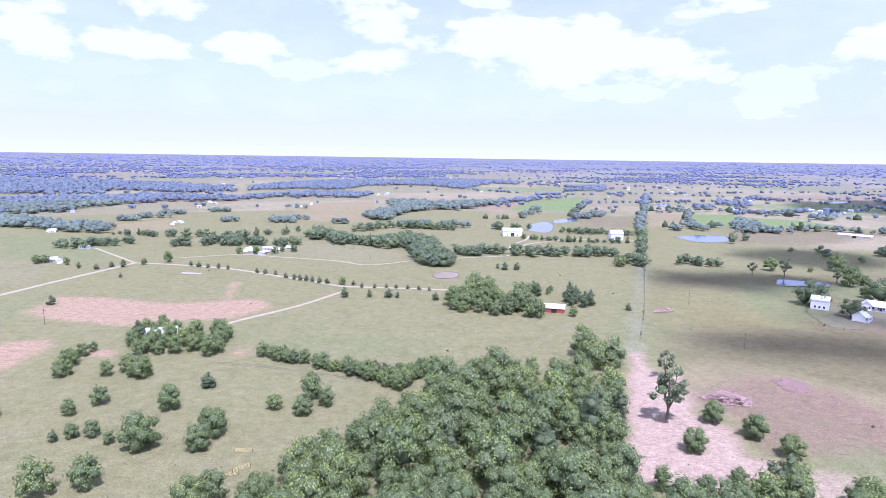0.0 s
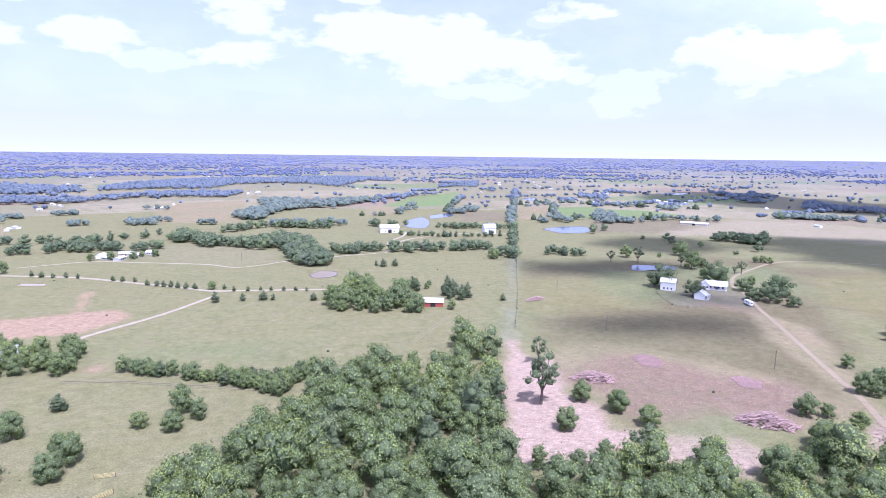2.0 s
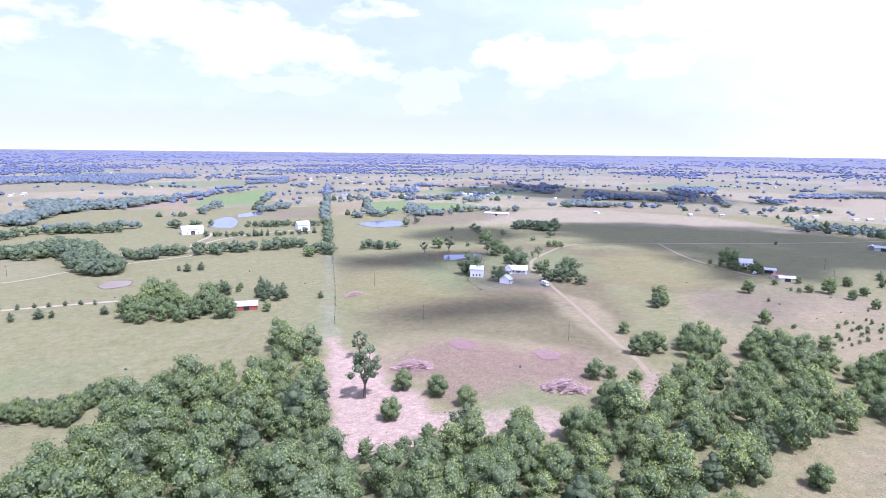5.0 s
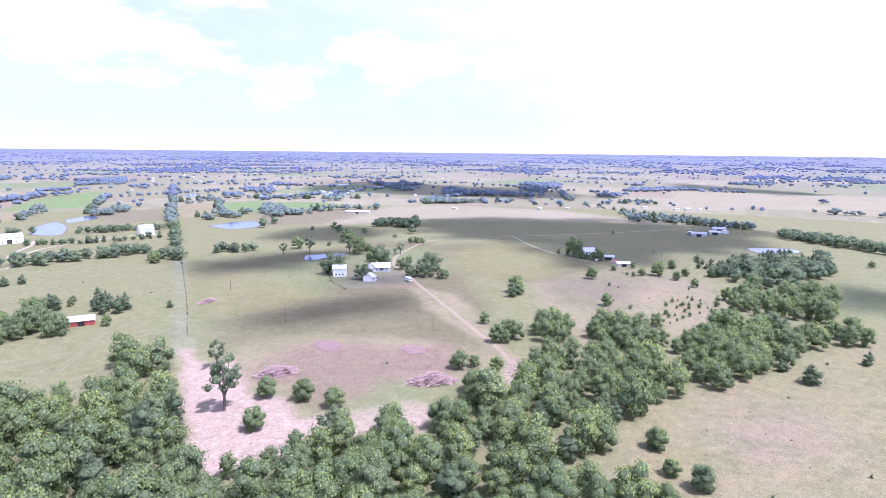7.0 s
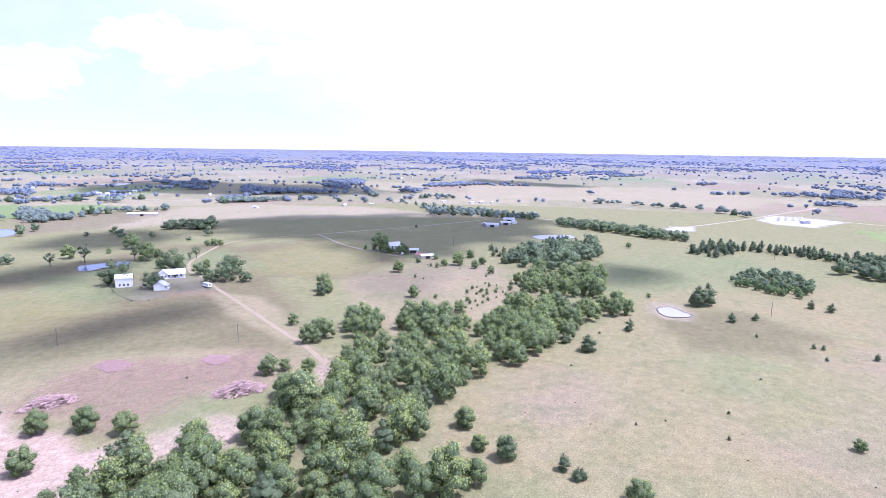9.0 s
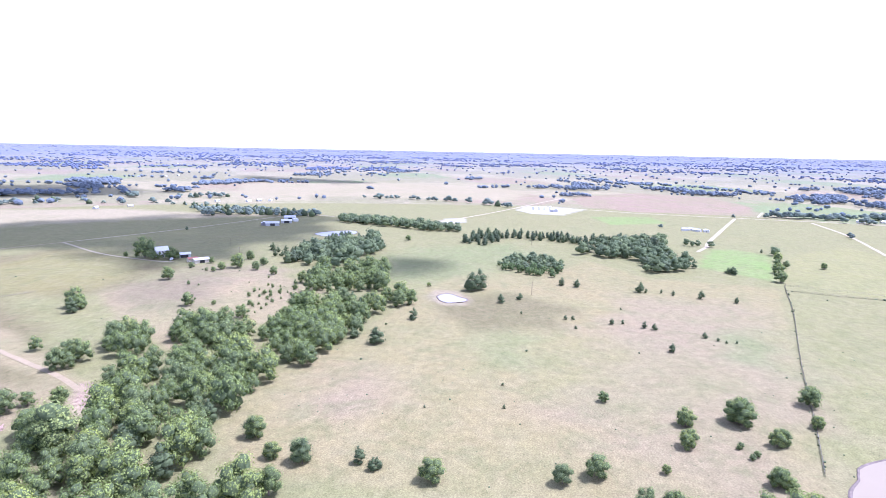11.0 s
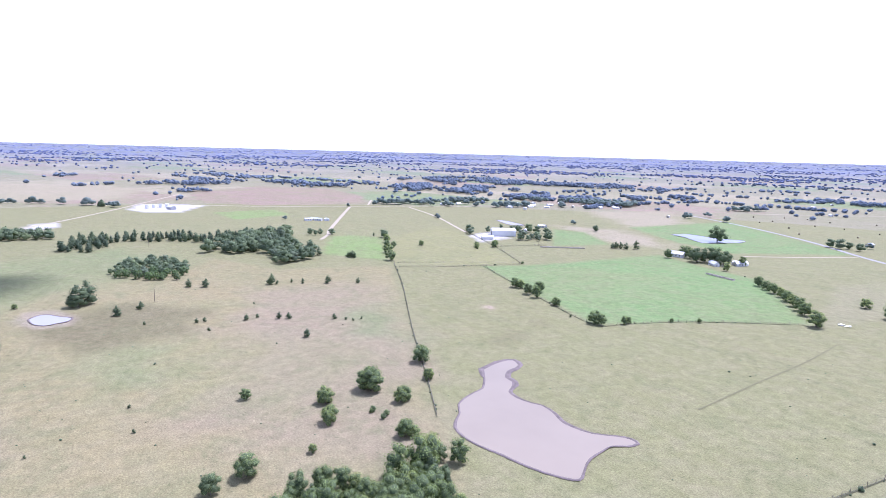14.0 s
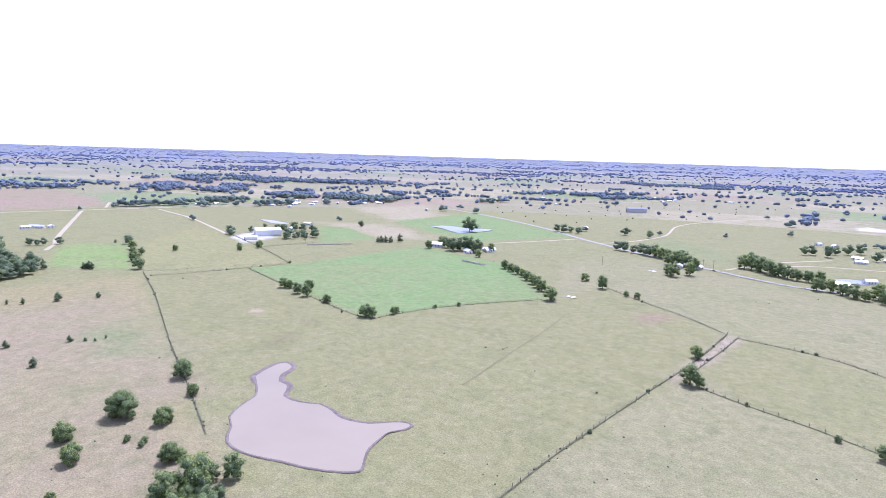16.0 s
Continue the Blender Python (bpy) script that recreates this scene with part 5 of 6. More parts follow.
single('oak', [(291, 64, 1.2), (211, -35, 3.9), (199, -79, 8.2), (195, -60, 4.6), (179, -56, 5.0), (185, -85, 5.4), (163, -46, 2.8), (158, -26, 6.5), (153, -16, 6.0), (165, 78, 7.2), (219, -110, 7.3), (200, -104, 4.5), (160, -75, 5.2), (159, -78, 3.7), (175, -74, 2.0), (181, -72, 1.6), (153, 59, 7.3), (154, 68, 5.0), (149, 20, 6.5), (234, -223, 6.9), (274, -228, 4.8), (226, -237, 4.4), (474, -295, 5.2), (510, -254, 5.3), (563, -341, 8.6), (713, -380, 6.0), (761, -182, 5.1), (913, -321, 6.3), (481, -321, 6.5), (383, 55, 3.0)])
single('oak', [(473, -168, 3.8)])
single('oak', [(324, -234, 6.5), (320, -236, 5.7), (304, -230, 7.3), (294, -229, 7.8), (306, -241, 7.4)])
single('cedar', [(491, -146, 6.8), (474, -166, 4.7), (472, -169, 5.7), (468, -170, 5.2), (539, -506, 7.6), (418, -447, 8.6), (585, -234, 3.5), (430, -427, 5.7), (428, -430, 6.8), (425, -433, 6.8), (422, -437, 6.3)])
single('oak', [(230, -224, 6.2), (211, -279, 2.7), (218, -265, 2.3), (272, -228, 4.8), (227, -241, 3.8), (249, -219, 1.6), (575, -347, 10.1), (476, -316, 6.4), (509, -253, 5.3), (487, -303, 4.8), (393, -290, 2.3), (729, -387, 6.2), (73, -282, 6.2), (65, -245, 8.5), (61, -245, 4.5), (178, -333, 9.0), (169, -392, 9.7), (190, -408, 6.0), (147, -381, 3.9), (139, -380, 4.6), (12, -227, 2.3), (-2, -222, 5.8), (42, -238, 1.7), (279, -705, 10.6), (249, -704, 10.5), (248, -737, 6.5), (184, -787, 6.0), (606, -528, 6.0), (544, -509, 7.0), (563, -779, 9.0)])
single('oak', [(127, -875, 8.2), (221, -111, 6.8), (202, -105, 3.6), (186, -87, 5.4), (201, -79, 8.7), (196, -60, 5.8), (181, -57, 5.8), (161, -76, 5.5), (182, -73, 2.0), (177, -76, 2.0)])


def plant_woods():
    """The woods' nearest trees stand singly; the rest of each wood is one mass of crowns."""
    wood_trees.sort()
    for r, kind, k, x, y, high in wood_trees[:130]:
        tree(k, x, y, high, "trees of the near wood", wide=0.88)
    rest = wood_trees[130:]
    for name, lo, hi, label in (("woodland", 0, 450, "dense green oak woodland along the creek"), ("copse", 450, 760, "groves and hedgerows of green trees"), ("grove", 760, 1200, "distant groves and hedgerows of dark trees"), ("ridge_wood", 1200, 1e9, "woods on the far ridges tinted with painted haze")):
        for k in LOOKS:
            rng = np.random.RandomState(5)
            rows = [w for w in rest if w[2] == k and lo <= w[0] < hi and (w[0] < 1000 or rng.rand() < 0.62)]
            if not rows:
                continue
            verts, faces, flags, tones, normals, n = [], [], [], [], [], 0
            for r, kind, _, x, y, high in rows:
                a = rng.uniform(0, 6.28)
                turn = np.array([[math.cos(a), math.sin(a), 0], [-math.sin(a), math.cos(a), 0], [0, 0, 1]])
                if hi < 500:
                    co, fl, inner, nrm = RNG.choice(mid_models[k])[:4]
                    flags += inner
                    fl = np.array(fl)
                    stretch = 0.88
                else:
                    co, fl, nrm = RNG.choice((FAR_CLUMPS if r > 760 else CLUMPS)["cedar" if k == "cedar" else "oak"])
                    stretch = rng.uniform(0.95, 1.3) * (1.0 if r < 1000 else 1.2)
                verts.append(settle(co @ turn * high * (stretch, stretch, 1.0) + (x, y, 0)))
                normals.append(nrm @ turn)
                faces.append(fl + n)
                n += len(co)
                tones += [rng.rand()] * len(co)
            # farther trees take leaf colours with more haze painted in
            mat = LOOKS[k][0] if name == "woodland" else HAZY_RIDGE if name == "ridge_wood" else CEDAR if k == "cedar" else COPSE if name == "copse" else HAZY_GROVE
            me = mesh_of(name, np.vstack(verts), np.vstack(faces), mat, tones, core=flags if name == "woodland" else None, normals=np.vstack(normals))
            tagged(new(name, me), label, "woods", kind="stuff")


def far_woods():
    """Woods, hedgerows and lone trees among the far fields, out to the horizon."""
    rng = np.random.RandomState(11)
    rings = [r for _, r in fields if np.hypot(*np.mean(r, 0)) > 700]
    v0, f0 = ICO1
    # nearest and farthest range, size of the fields, share of woods, of hedges, how many places are tried
    for near, reach, cu, cw, wooded, hedged, tries in ((1050, 2500, 360, 260, 0.06, 0.30, 36000), (2500, 5200, 800, 420, 0.40, 0.5, 20000), (5200, 12000, 2600, 1100, 0.62, 0.5, 8000), (12000, 40000, 9000, 5000, 0.75, 0.4, 4500)):
        verts, faces, tones = [], [], []
        az = np.radians(rng.uniform(-44, 186, tries))
        r = 1 / rng.uniform(1 / reach, 1 / near, tries)
        x, y = r * np.sin(az), r * np.cos(az)
        u = (x * 0.94 + y * 0.34) / cu
        w = (y * 0.94 - x * 0.34) / cw
        u = u + 0.35 * np.sin(w * 0.9 + 1.7)
        iu, iw = np.floor(u).astype(int), np.floor(w).astype(int)
        draw = np.abs(iu * 7919 + iw * 104729 + 31) * 2654435761 % 1000 / 1000.0
        edge_u = np.abs(iu * 3571 + iw * 92821 + 7) * 2654435761 % 1000 / 1000.0
        edge_w = np.abs(iu * 15485 + iw * 6151 + 3) * 2654435761 % 1000 / 1000.0
        share = wooded * np.where(np.degrees(az) < 0, 1.9, np.where(np.degrees(az) < 50, 1.0, 0.85))
        ragged = np.array([noise.noise((a * 2.3, b * 2.3, 2.0)) for a, b in zip(u, w)])
        thick = 14.0 * np.maximum(1.0, r / 2500)
        in_wood = (draw + 0.35 * ragged < share) & (r > 1500)
        in_hedge = ((u - iu) * cu < thick) & (edge_u < hedged) | ((w - iw) * cw < thick) & (edge_w < hedged)
        ok = in_wood | in_hedge | (rng.rand(tries) < (0.012 if near < 2000 else 0.04))
        for ring in rings:
            ok &= ~inside(x, y, ring)
        for px, py, pr, wood_here in zip(x[ok], y[ok], r[ok], in_wood[ok]):
            high = rng.uniform(5, 9)
            wide = max(high * rng.uniform(0.45, 0.85), pr * rng.uniform(0.0010, 0.0022)) * (1.3 if wood_here else 1.0)
            p = v0 * (wide, wide, high * 0.5) * rng.uniform(0.7, 1.2, (len(v0), 1)) + (px, py, high * 0.45)
            faces.append(f0 + len(verts) * len(v0))
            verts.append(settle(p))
            tones += [rng.rand()] * len(v0)
        me = mesh_of("far_woods", np.vstack(verts), np.vstack(faces), HAZY_RIDGE if near < 2000 else HAZY_DISTANT if near < 5000 else HAZY_HORIZON, tones)
        tagged(new("far_woods", me), "far woods reaching to the horizon, tinted with painted haze", "woods", kind="stuff")


far_woods()
plant_singles()
plant_woods()


# ---- buildings ----
def shell(base, m, long, deep, eaves, ridge, wall_mat, roof_mat):
    """Four gabled walls and two roof slopes with thickness and overhang."""
    a, b = long / 2, deep / 2
    v = [(-a, -b, -0.2), (a, -b, -0.2), (a, b, -0.2), (-a, b, -0.2), (-a, -b, eaves), (a, -b, eaves), (a, b, eaves), (-a, b, eaves), (-a, 0, ridge), (a, 0, ridge)]
    f = [(0, 1, 5, 4), (2, 3, 7, 6), (1, 2, 6, 9, 5), (3, 0, 4, 8, 7), (4, 5, 9, 8), (6, 7, 8, 9), (0, 3, 2, 1)]
    part("wall", mesh_of("wall", [m @ Vector(p) for p in v], f, wall_mat), base)
    o, slope = 0.45, (ridge - eaves) / b
    for s in (-1, 1):
        lo, up = (b + o) * s, 0.0
        zl, zu = eaves - o * slope + 0.08, ridge + 0.08
        rv = [(-a - o, lo, zl), (a + o, lo, zl), (a + o, up, zu), (-a - o, up, zu)]
        rv += [(p, q, r + 0.14) for p, q, r in rv]
        rf = [(0, 3, 2, 1), (4, 5, 6, 7), (0, 1, 5, 4), (1, 2, 6, 5), (2, 3, 7, 6), (3, 0, 4, 7)]
        part("roof", mesh_of("roof", [m @ Vector(p) for p in rv], rf if s < 0 else [q[::-1] for q in rf], roof_mat), base)


def gabled(name, x, y, yaw, long, deep, eaves, ridge, wall_mat, roof_mat, label, windows=0, door=None, category="house", porch=0.0):
    """A gabled building on the ground: walls, two roof slopes with thickness, door and windows."""
    base = new(name)
    base.matrix_basis = pose(x, y, 0.0, 0, 0, yaw)
    a, b = long / 2, deep / 2
    shell(base, Matrix(), long, deep, eaves, ridge, wall_mat, roof_mat)
    for side in (-1, 1):
        for i in range(windows):
            wx = -a + (i + 1) * long / (windows + 1)
            wv, wf = box((wx - 0.5, side * b - 0.06, 1.0), (wx + 0.5, side * b + 0.06, 2.3))
            win = part("window", mesh_of("window", wv, wf, GLASS), base)
            fv, ff = joined([box((wx - 0.62, side * b - 0.09, 0.9), (wx + 0.62, side * b + 0.09, 1.0)), box((wx - 0.62, side * b - 0.09, 2.3), (wx + 0.62, side * b + 0.09, 2.4))])
            part("frame", mesh_of("frame", fv, ff, wall_mat), win)
    if door:
        w, h = door
        # solid slabs on the wall, their dark colour standing for the shade indoors
        dv, df = box((-w / 2, -b - 0.07, 0), (w / 2, -b + 0.05, h))
        part("door", mesh_of("door", dv, df, OPENING_SHADE), base, "slab painted dark like a shaded open doorway")
        ev, ef = box((a - 0.05, -w / 3, 0.05), (a + 0.07, w / 3, min(h, eaves - 0.2)))
        part("door", mesh_of("door", ev, ef, OPENING_SHADE), base, "end door slab in painted opening shade")
    if porch:
        pv, pf = joined([box((-a, -b - porch, eaves - 0.45), (a, -b - 0.06, eaves - 0.3)), box((-a, -b - porch, 0), (a, -b - 0.06, 0.2))])
        part("porch", mesh_of("porch", pv, pf, roof_mat), base)
        for i in range(4):
            cx = -a + 0.2 + i * (long - 0.4) / 3
            cv, cf = box((cx - 0.08, -b - porch + 0.05, 0.2), (cx + 0.08, -b - porch + 0.21, eaves - 0.45))
            part("post", mesh_of("post", cv, cf, wall_mat), base)
    return tagged(base, label, category)


gabled("farm_shed", 235, 360, -36, 9.6, 8, 6.0, 8.0, WHITE_WALL, WHITE_ROOF, "tall white boarded shed with a pale metal roof", 3, None, "shed")
house = gabled("farmhouse", 270.9, 356.9, -36, 13, 7, 3.2, 5.6, WHITE_WALL, METAL_ROOF, "white L-shaped farmhouse with grey metal roof and porch", 4, (1.2, 2.1), "house", 2.5)
shell(house, pose(-7.2, -1.2, 0, 0, 0, 90), 8.6, 5.4, 3.2, 5.5, WHITE_WALL, METAL_ROOF)
for x in (-8.3, -6.1):
    part("window", mesh_of("window", *box((x - 0.5, -5.56, 1.0), (x + 0.5, -5.45, 2.3)), GLASS), house)
part("chimney", mesh_of("chimney", *box((1.6, 0.3, 4.6), (2.3, 1.0, 6.6)), RUSTY), house, "brown brick chimney")
gabled("cottage", 241.5, 332.9, 42, 8, 6.5, 3.2, 5.6, WHITE_WALL, METAL_ROOF, "small white gabled cottage beside an oak", 2, (1.2, 2.1), "house", 1.8)
gabled("red_barn", 66, 343, -14, 12, 7.5, 2.8, 4.6, RED_WALL, WHITE_ROOF, "red board barn with a pale metal roof", 0, (3, 2.6), "barn")
gabled("white_barn", 79, 690, 0, 22, 14, 6, 9, WHITE_WALL, WHITE_ROOF, "large white metal barn beside the drive", 3, (4, 4), "barn")
gabled("large_house", 195, 668, 0, 14, 11, 7, 11, WHITE_WALL, METAL_ROOF, "tall white house with a steep grey roof", 4, (1.3, 2.2), "house")
gabled("long_barn", 500, 715, -50, 36, 9, 3, 4.6, TAN_WALL, WHITE_ROOF, "long low barn with a white metal roof", 0, (4, 2.6), "barn")
gabled("homestead", -139, 281, 20, 14, 8, 3.2, 5.2, WHITE_WALL, WHITE_ROOF, "white-roofed homestead among oaks", 3, (1.2, 2.1), "house")
house = gabled("ranch_house", 445.2, 286.1, -40, 10, 7, 5.4, 8.2, WHITE_WALL, WHITE_ROOF, "two-storey white ranch house among tall trees", 3, (1.2, 2.1), "house")
for side in (-3.56, 3.46):
    for x in (-2.5, 0, 2.5):
        part("window", mesh_of("window", *box((x - 0.5, side, 3.7), (x + 0.5, side + 0.1, 4.9)), GLASS), house)
gabled("ranch_shed", 446.4, 267.4, -50, 10, 6, 2.8, 3.9, GREY_WALL, WHITE_ROOF, "open ranch shed with a white roof", 0, (6, 2.4), "shed")
gabled("ranch_store", 429.0, 242.9, -40, 11, 6, 2.6, 3.7, TAN_WALL, WHITE_ROOF, "low storage shed with a white roof", 0, (4, 2.3), "shed")
gabled("red_roofed_shed", 430.6, 250.9, -40, 7, 5, 2.5, 3.6, TAN_WALL, RUSTY, "tan shed with a rusty red roof", 0, (2, 2.1), "shed")
gabled("dairy_shed", 655.4, 280.2, -65, 15, 8, 3.2, 4.8, GREY_WALL, METAL_ROOF, "long grey metal stock shed", 0, (5, 3), "shed")
gabled("milk_house", 656.1, 291.0, 20, 7, 5, 3, 4.4, SHINGLE, METAL_ROOF, "small dark milk house with a pale roof", 1, (1.2, 2.1), "shed")
gabled("hay_shed", 684.3, 274.4, -65, 12, 7, 3.0, 4.4, GREY_WALL, WHITE_ROOF, "open grey hay shed", 0, (6, 2.8), "shed")
gabled("tin_shed", 704.0, 270.6, 30, 7, 6, 2.6, 3.6, WHITE_WALL, METAL_ROOF, "small tin shed beside the barn", 0, (2, 2.1), "shed")
gabled("dairy_barn", 713.3, 281.6, -65, 14, 9, 3.8, 5.6, GREY_WALL, METAL_ROOF, "grey metal barn with a pitched roof", 0, (5, 3.5), "barn")
gabled("metal_barn", 546, -374, 65, 26, 18, 6, 8, WHITE_WALL, WHITE_ROOF, "large white metal barn on the gravel yard", 0, (6, 4.5), "barn")
gabled("barn_annex", 527, -341, 65, 12, 8, 3, 4.2, WHITE_WALL, WHITE_ROOF, "small white annex shed by the barn", 0, (3, 2.5), "shed")
gabled("machine_shed", 396, -1042, 30, 34, 14, 7, 9, GREY_WALL, SHINGLE, "grey open machine shed in the meadow", 0, (14, 5), "shed")
gabled("pond_house", 372, -452, 20, 12, 8, 3, 5, WHITE_WALL, METAL_ROOF, "white house under trees by the field", 3, (1.2, 2.1), "house")


def houses(spots):
    """Farmhouses and sheds scattered over the country."""
    for x, y in spots:
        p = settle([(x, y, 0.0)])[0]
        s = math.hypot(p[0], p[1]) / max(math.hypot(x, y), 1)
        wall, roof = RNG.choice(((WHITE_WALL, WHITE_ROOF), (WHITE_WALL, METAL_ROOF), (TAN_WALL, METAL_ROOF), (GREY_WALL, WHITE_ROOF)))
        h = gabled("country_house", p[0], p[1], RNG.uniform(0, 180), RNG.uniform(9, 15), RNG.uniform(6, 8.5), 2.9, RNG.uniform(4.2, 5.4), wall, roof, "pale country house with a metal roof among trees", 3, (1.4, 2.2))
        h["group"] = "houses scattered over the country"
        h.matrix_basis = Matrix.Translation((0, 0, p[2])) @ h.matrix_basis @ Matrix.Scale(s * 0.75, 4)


houses([(-185, 548), (-168, 557), (-149, 562), (-316, 476), (-355, 571), (-924, 1880), (-408, 2375), (-249, 1096), (-417, 1073), (-159, 1427), (-141, 1431), (391, 1416), (546, 1770), (682, 1817), (635, 1569), (689, 1085), (-348, 751), (-348, 771), (-252, 1023), (-450, 668), (-326, 481), (-166, 534), (-158, 548), (-178, 539), (-558, 881), (-785, 2280), (-419, 1002)])
houses([(913, 2488), (838, 713), (936, 440), (960, 413), (2853, 1714), (764, 586), (760, 2128), (1876, 2092)])
houses([(850, -591), (844, -640), (846, -679), (875, -726), (809, -730), (788, -778), (824, -860), (733, -828), (904, -491), (742, -207), (737, -219), (968, -450), (968, -569)])
houses([(562, -416), (592, -465), (328, -445), (321, -468), (157, -523), (143, -530), (42, -708), (18, -711), (87, -804), (40, -537), (341, -722), (633, -740), (832, -581), (878, -630), (801, -591), (892, -677), (814, -647), (894, -750), (807, -699), (875, -783), (799, -735), (896, -863), (767, -764), (460, -1365), (457, -1403), (455, -1440), (679, -1206), (152, -1169), (829, -623), (782, -740), (565, -1058), (38, -684), (70, -798), (318, -467), (755, -1335), (502, -1490), (486, -1524), (24, -570), (349, -1514)])
houses([(-480, 2671), (-925, 1850), (-802, 2381), (-680, 1810), (-440, 1103), (-261, 1021), (-341, 551), (-445, 663), (-389, 2282), (-158, 1376), (-139, 1387), (96, 1574), (23, 2594), (407, 2137), (591, 1918), (735, 1979), (1571, 1063), (1350, 1443), (661, 676), (705, 1148), (764, 1112), (946, 1184)])
houses([(788, 924), (648, 1697), (699, 1357), (687, 1110), (714, 1058), (935, 1212), (532, 1092), (951, 429), (924, 489), (1634, 1020), (1678, 1009), (804, 561), (1631, -396), (1599, -240), (744, -216), (735, -229), (782, -921), (904, -521), (1468, -659), (519, -1489), (484, -1554), (710, -1328)])


# ---- fences, poles, brush piles and small things ----
POST_MESH = mesh_of("post", *joined([tube((0, 0, -0.3), (0, 0, 1.45), 0.09, 0.075, 6)]), POST)


fence_lines = []


def fence(spacing, points):
    """A stock fence: a post every few metres and four wires."""
    line = smooth_line(points, 1.0)
    fence_lines.append(line)
    base = new("fence")
    base.location = line[0]
    posts, run = [line[0]], 0.0
    for a, b in zip(line, line[1:]):
        run += (b - a).length
        if run >= spacing * 0.6:
            posts.append(b)
            run = 0.0
    for p in posts[:290]:
        o = part("post", POST_MESH, base)
        o.location = p - base.location
        o.rotation_euler = (RNG.uniform(-0.06, 0.06), RNG.uniform(-0.06, 0.06), RNG.uniform(0, 6))
        s = RNG.uniform(0.85, 1.25)
        o.scale = (s, s, s)
    for z in (0.35, 0.65, 0.95, 1.25):
        pieces = [tube(a - base.location + Vector((0, 0, z)), b - base.location + Vector((0, 0, z)), 0.012, 0.012, 3) for a, b in zip(posts, posts[1:])]
        part("wire", mesh_of("wire", *joined(pieces), WIRE), base)
    tagged(base, "weathered post and wire stock fence along the pasture", "fence", "stock fences")
    if not 6 <= spacing <= 9:
        return
    v, f = ribbon(smooth_line(points, 5), 0.65, 0.13, 0.7)
    tagged(new("verge", mesh_of("verge", v, f, VERGE)), "strip of uncut dark grass under the fence", "verge", kind="structure")


fence(7, [(433, -191), (357, -164), (266, -128), (204, -105), (168, -91)])
fence(9, [(418, -189), (407, -220), (392, -287)])
fence(8, [(397, -254), (294, -231), (233, -221), (226, -236), (214, -276), (183, -332)])
fence(6, [(78, -123), (78, -160), (75, -224), (72, -276), (72, -334)])
fence(8, [(72, -334), (100, -355), (130, -372), (169, -398)])
fence(8, [(66, -331), (26, -327), (-1, -312)])
fence(7, [(60, -244), (41, -238), (20, -233), (0, -226)])
fence(8, [(68, -265), (67, -294), (66, -331)])
fence(10, [(170, 494), (126, 362), (100, 289)])
fence(12, [(397, -290), (436, -193)])
fence(9, [(599, -354), (475, -318), (396, -291)])
fence(9, [(480, -321), (469, -379)])
fence(9, [(134, -532), (91, -511), (53, -504)])
fence(5, [(232, 371), (222, 352), (216, 336), (214, 317), (228, 311)])


def brush_pile(x, y, long, deep, high, yaw, seed):
    """Felled trunks and branches heaped on the ground."""
    rng = random.Random(seed)
    base = new("brush_pile")
    base.matrix_basis = pose(x, y, 0, 0, 0, yaw)
    for group, count, radius in (("log", 46, 0.27), ("branch", 320, 0.10)):
        pieces = []
        for _ in range(count):
            a, r = rng.uniform(0, 6.28), math.sqrt(rng.random())
            cx, cy = r * math.cos(a) * long / 2, r * math.sin(a) * deep / 2
            top = high * (1 - r * r) * rng.uniform(0.2, 1.0) + 0.15
            t, tip = rng.gauss(0.5, 0.6), rng.uniform(-0.35, 0.35)
            reach = rng.uniform(1.2, 3.4) if group == "branch" else rng.uniform(1.6, 4.0)
            d = Vector((math.cos(t), math.sin(t), tip)) * reach
            c = Vector((cx, cy, top))
            lo, hi = c - d / 2, c + d / 2
            lo.z, hi.z = max(lo.z, 0.1), max(hi.z, 0.1)
            w = radius * rng.uniform(0.6, 1.6)
            pieces.append(tube(lo, hi, w, w * 0.6, 5))
        if group == "log":
            for piece in pieces:
                part("log", mesh_of("log", *joined([piece]), DEADWOOD), base)
        else:
            tagged(part("brush", mesh_of("brush", *joined(pieces), DEADWOOD), base), kind="stuff")
    tagged(base, "heap of felled grey branches and logs", "brush pile", "brush piles in the clearing")


brush_pile(132.6, 346.4, 13, 4, 1.8, 20, 1)
brush_pile(108, 213, 17, 8, 3.8, -20, 2)
brush_pile(149, 164, 20, 9, 4.4, -35, 3)


def utility_pole(x, y, high):
    base = new("utility_pole")
    base.location = (x, y, 0)
    part("pole", mesh_of("pole", *joined([tube((0, 0, -0.5), (0, 0, high), 0.17, 0.12, 8)]), POST), base)
    v, f = box((-1.2, -0.06, high - 0.9), (1.2, 0.06, high - 0.75))
    part("crossarm", mesh_of("crossarm", v, f, POST), base)
    for i in (-1, 0, 1):
        part("insulator", mesh_of("insulator", *joined([tube((i, 0, high - 0.75), (i, 0, high - 0.55), 0.06, 0.05, 6)]), WHITE_WALL), base)
    tagged(base, "weathered wooden utility pole in the field", "utility pole", "utility poles")


for x, y in ((145.8, 275.6), (192, 210.8), (155, 364.7), (373, -13), (209, -481), (-210, 300), (-65, 508), (579, -18), (470, -366), (140, -533), (132, -535), (460, 226), (501, 254)):
    utility_pole(x, y, 8.5)


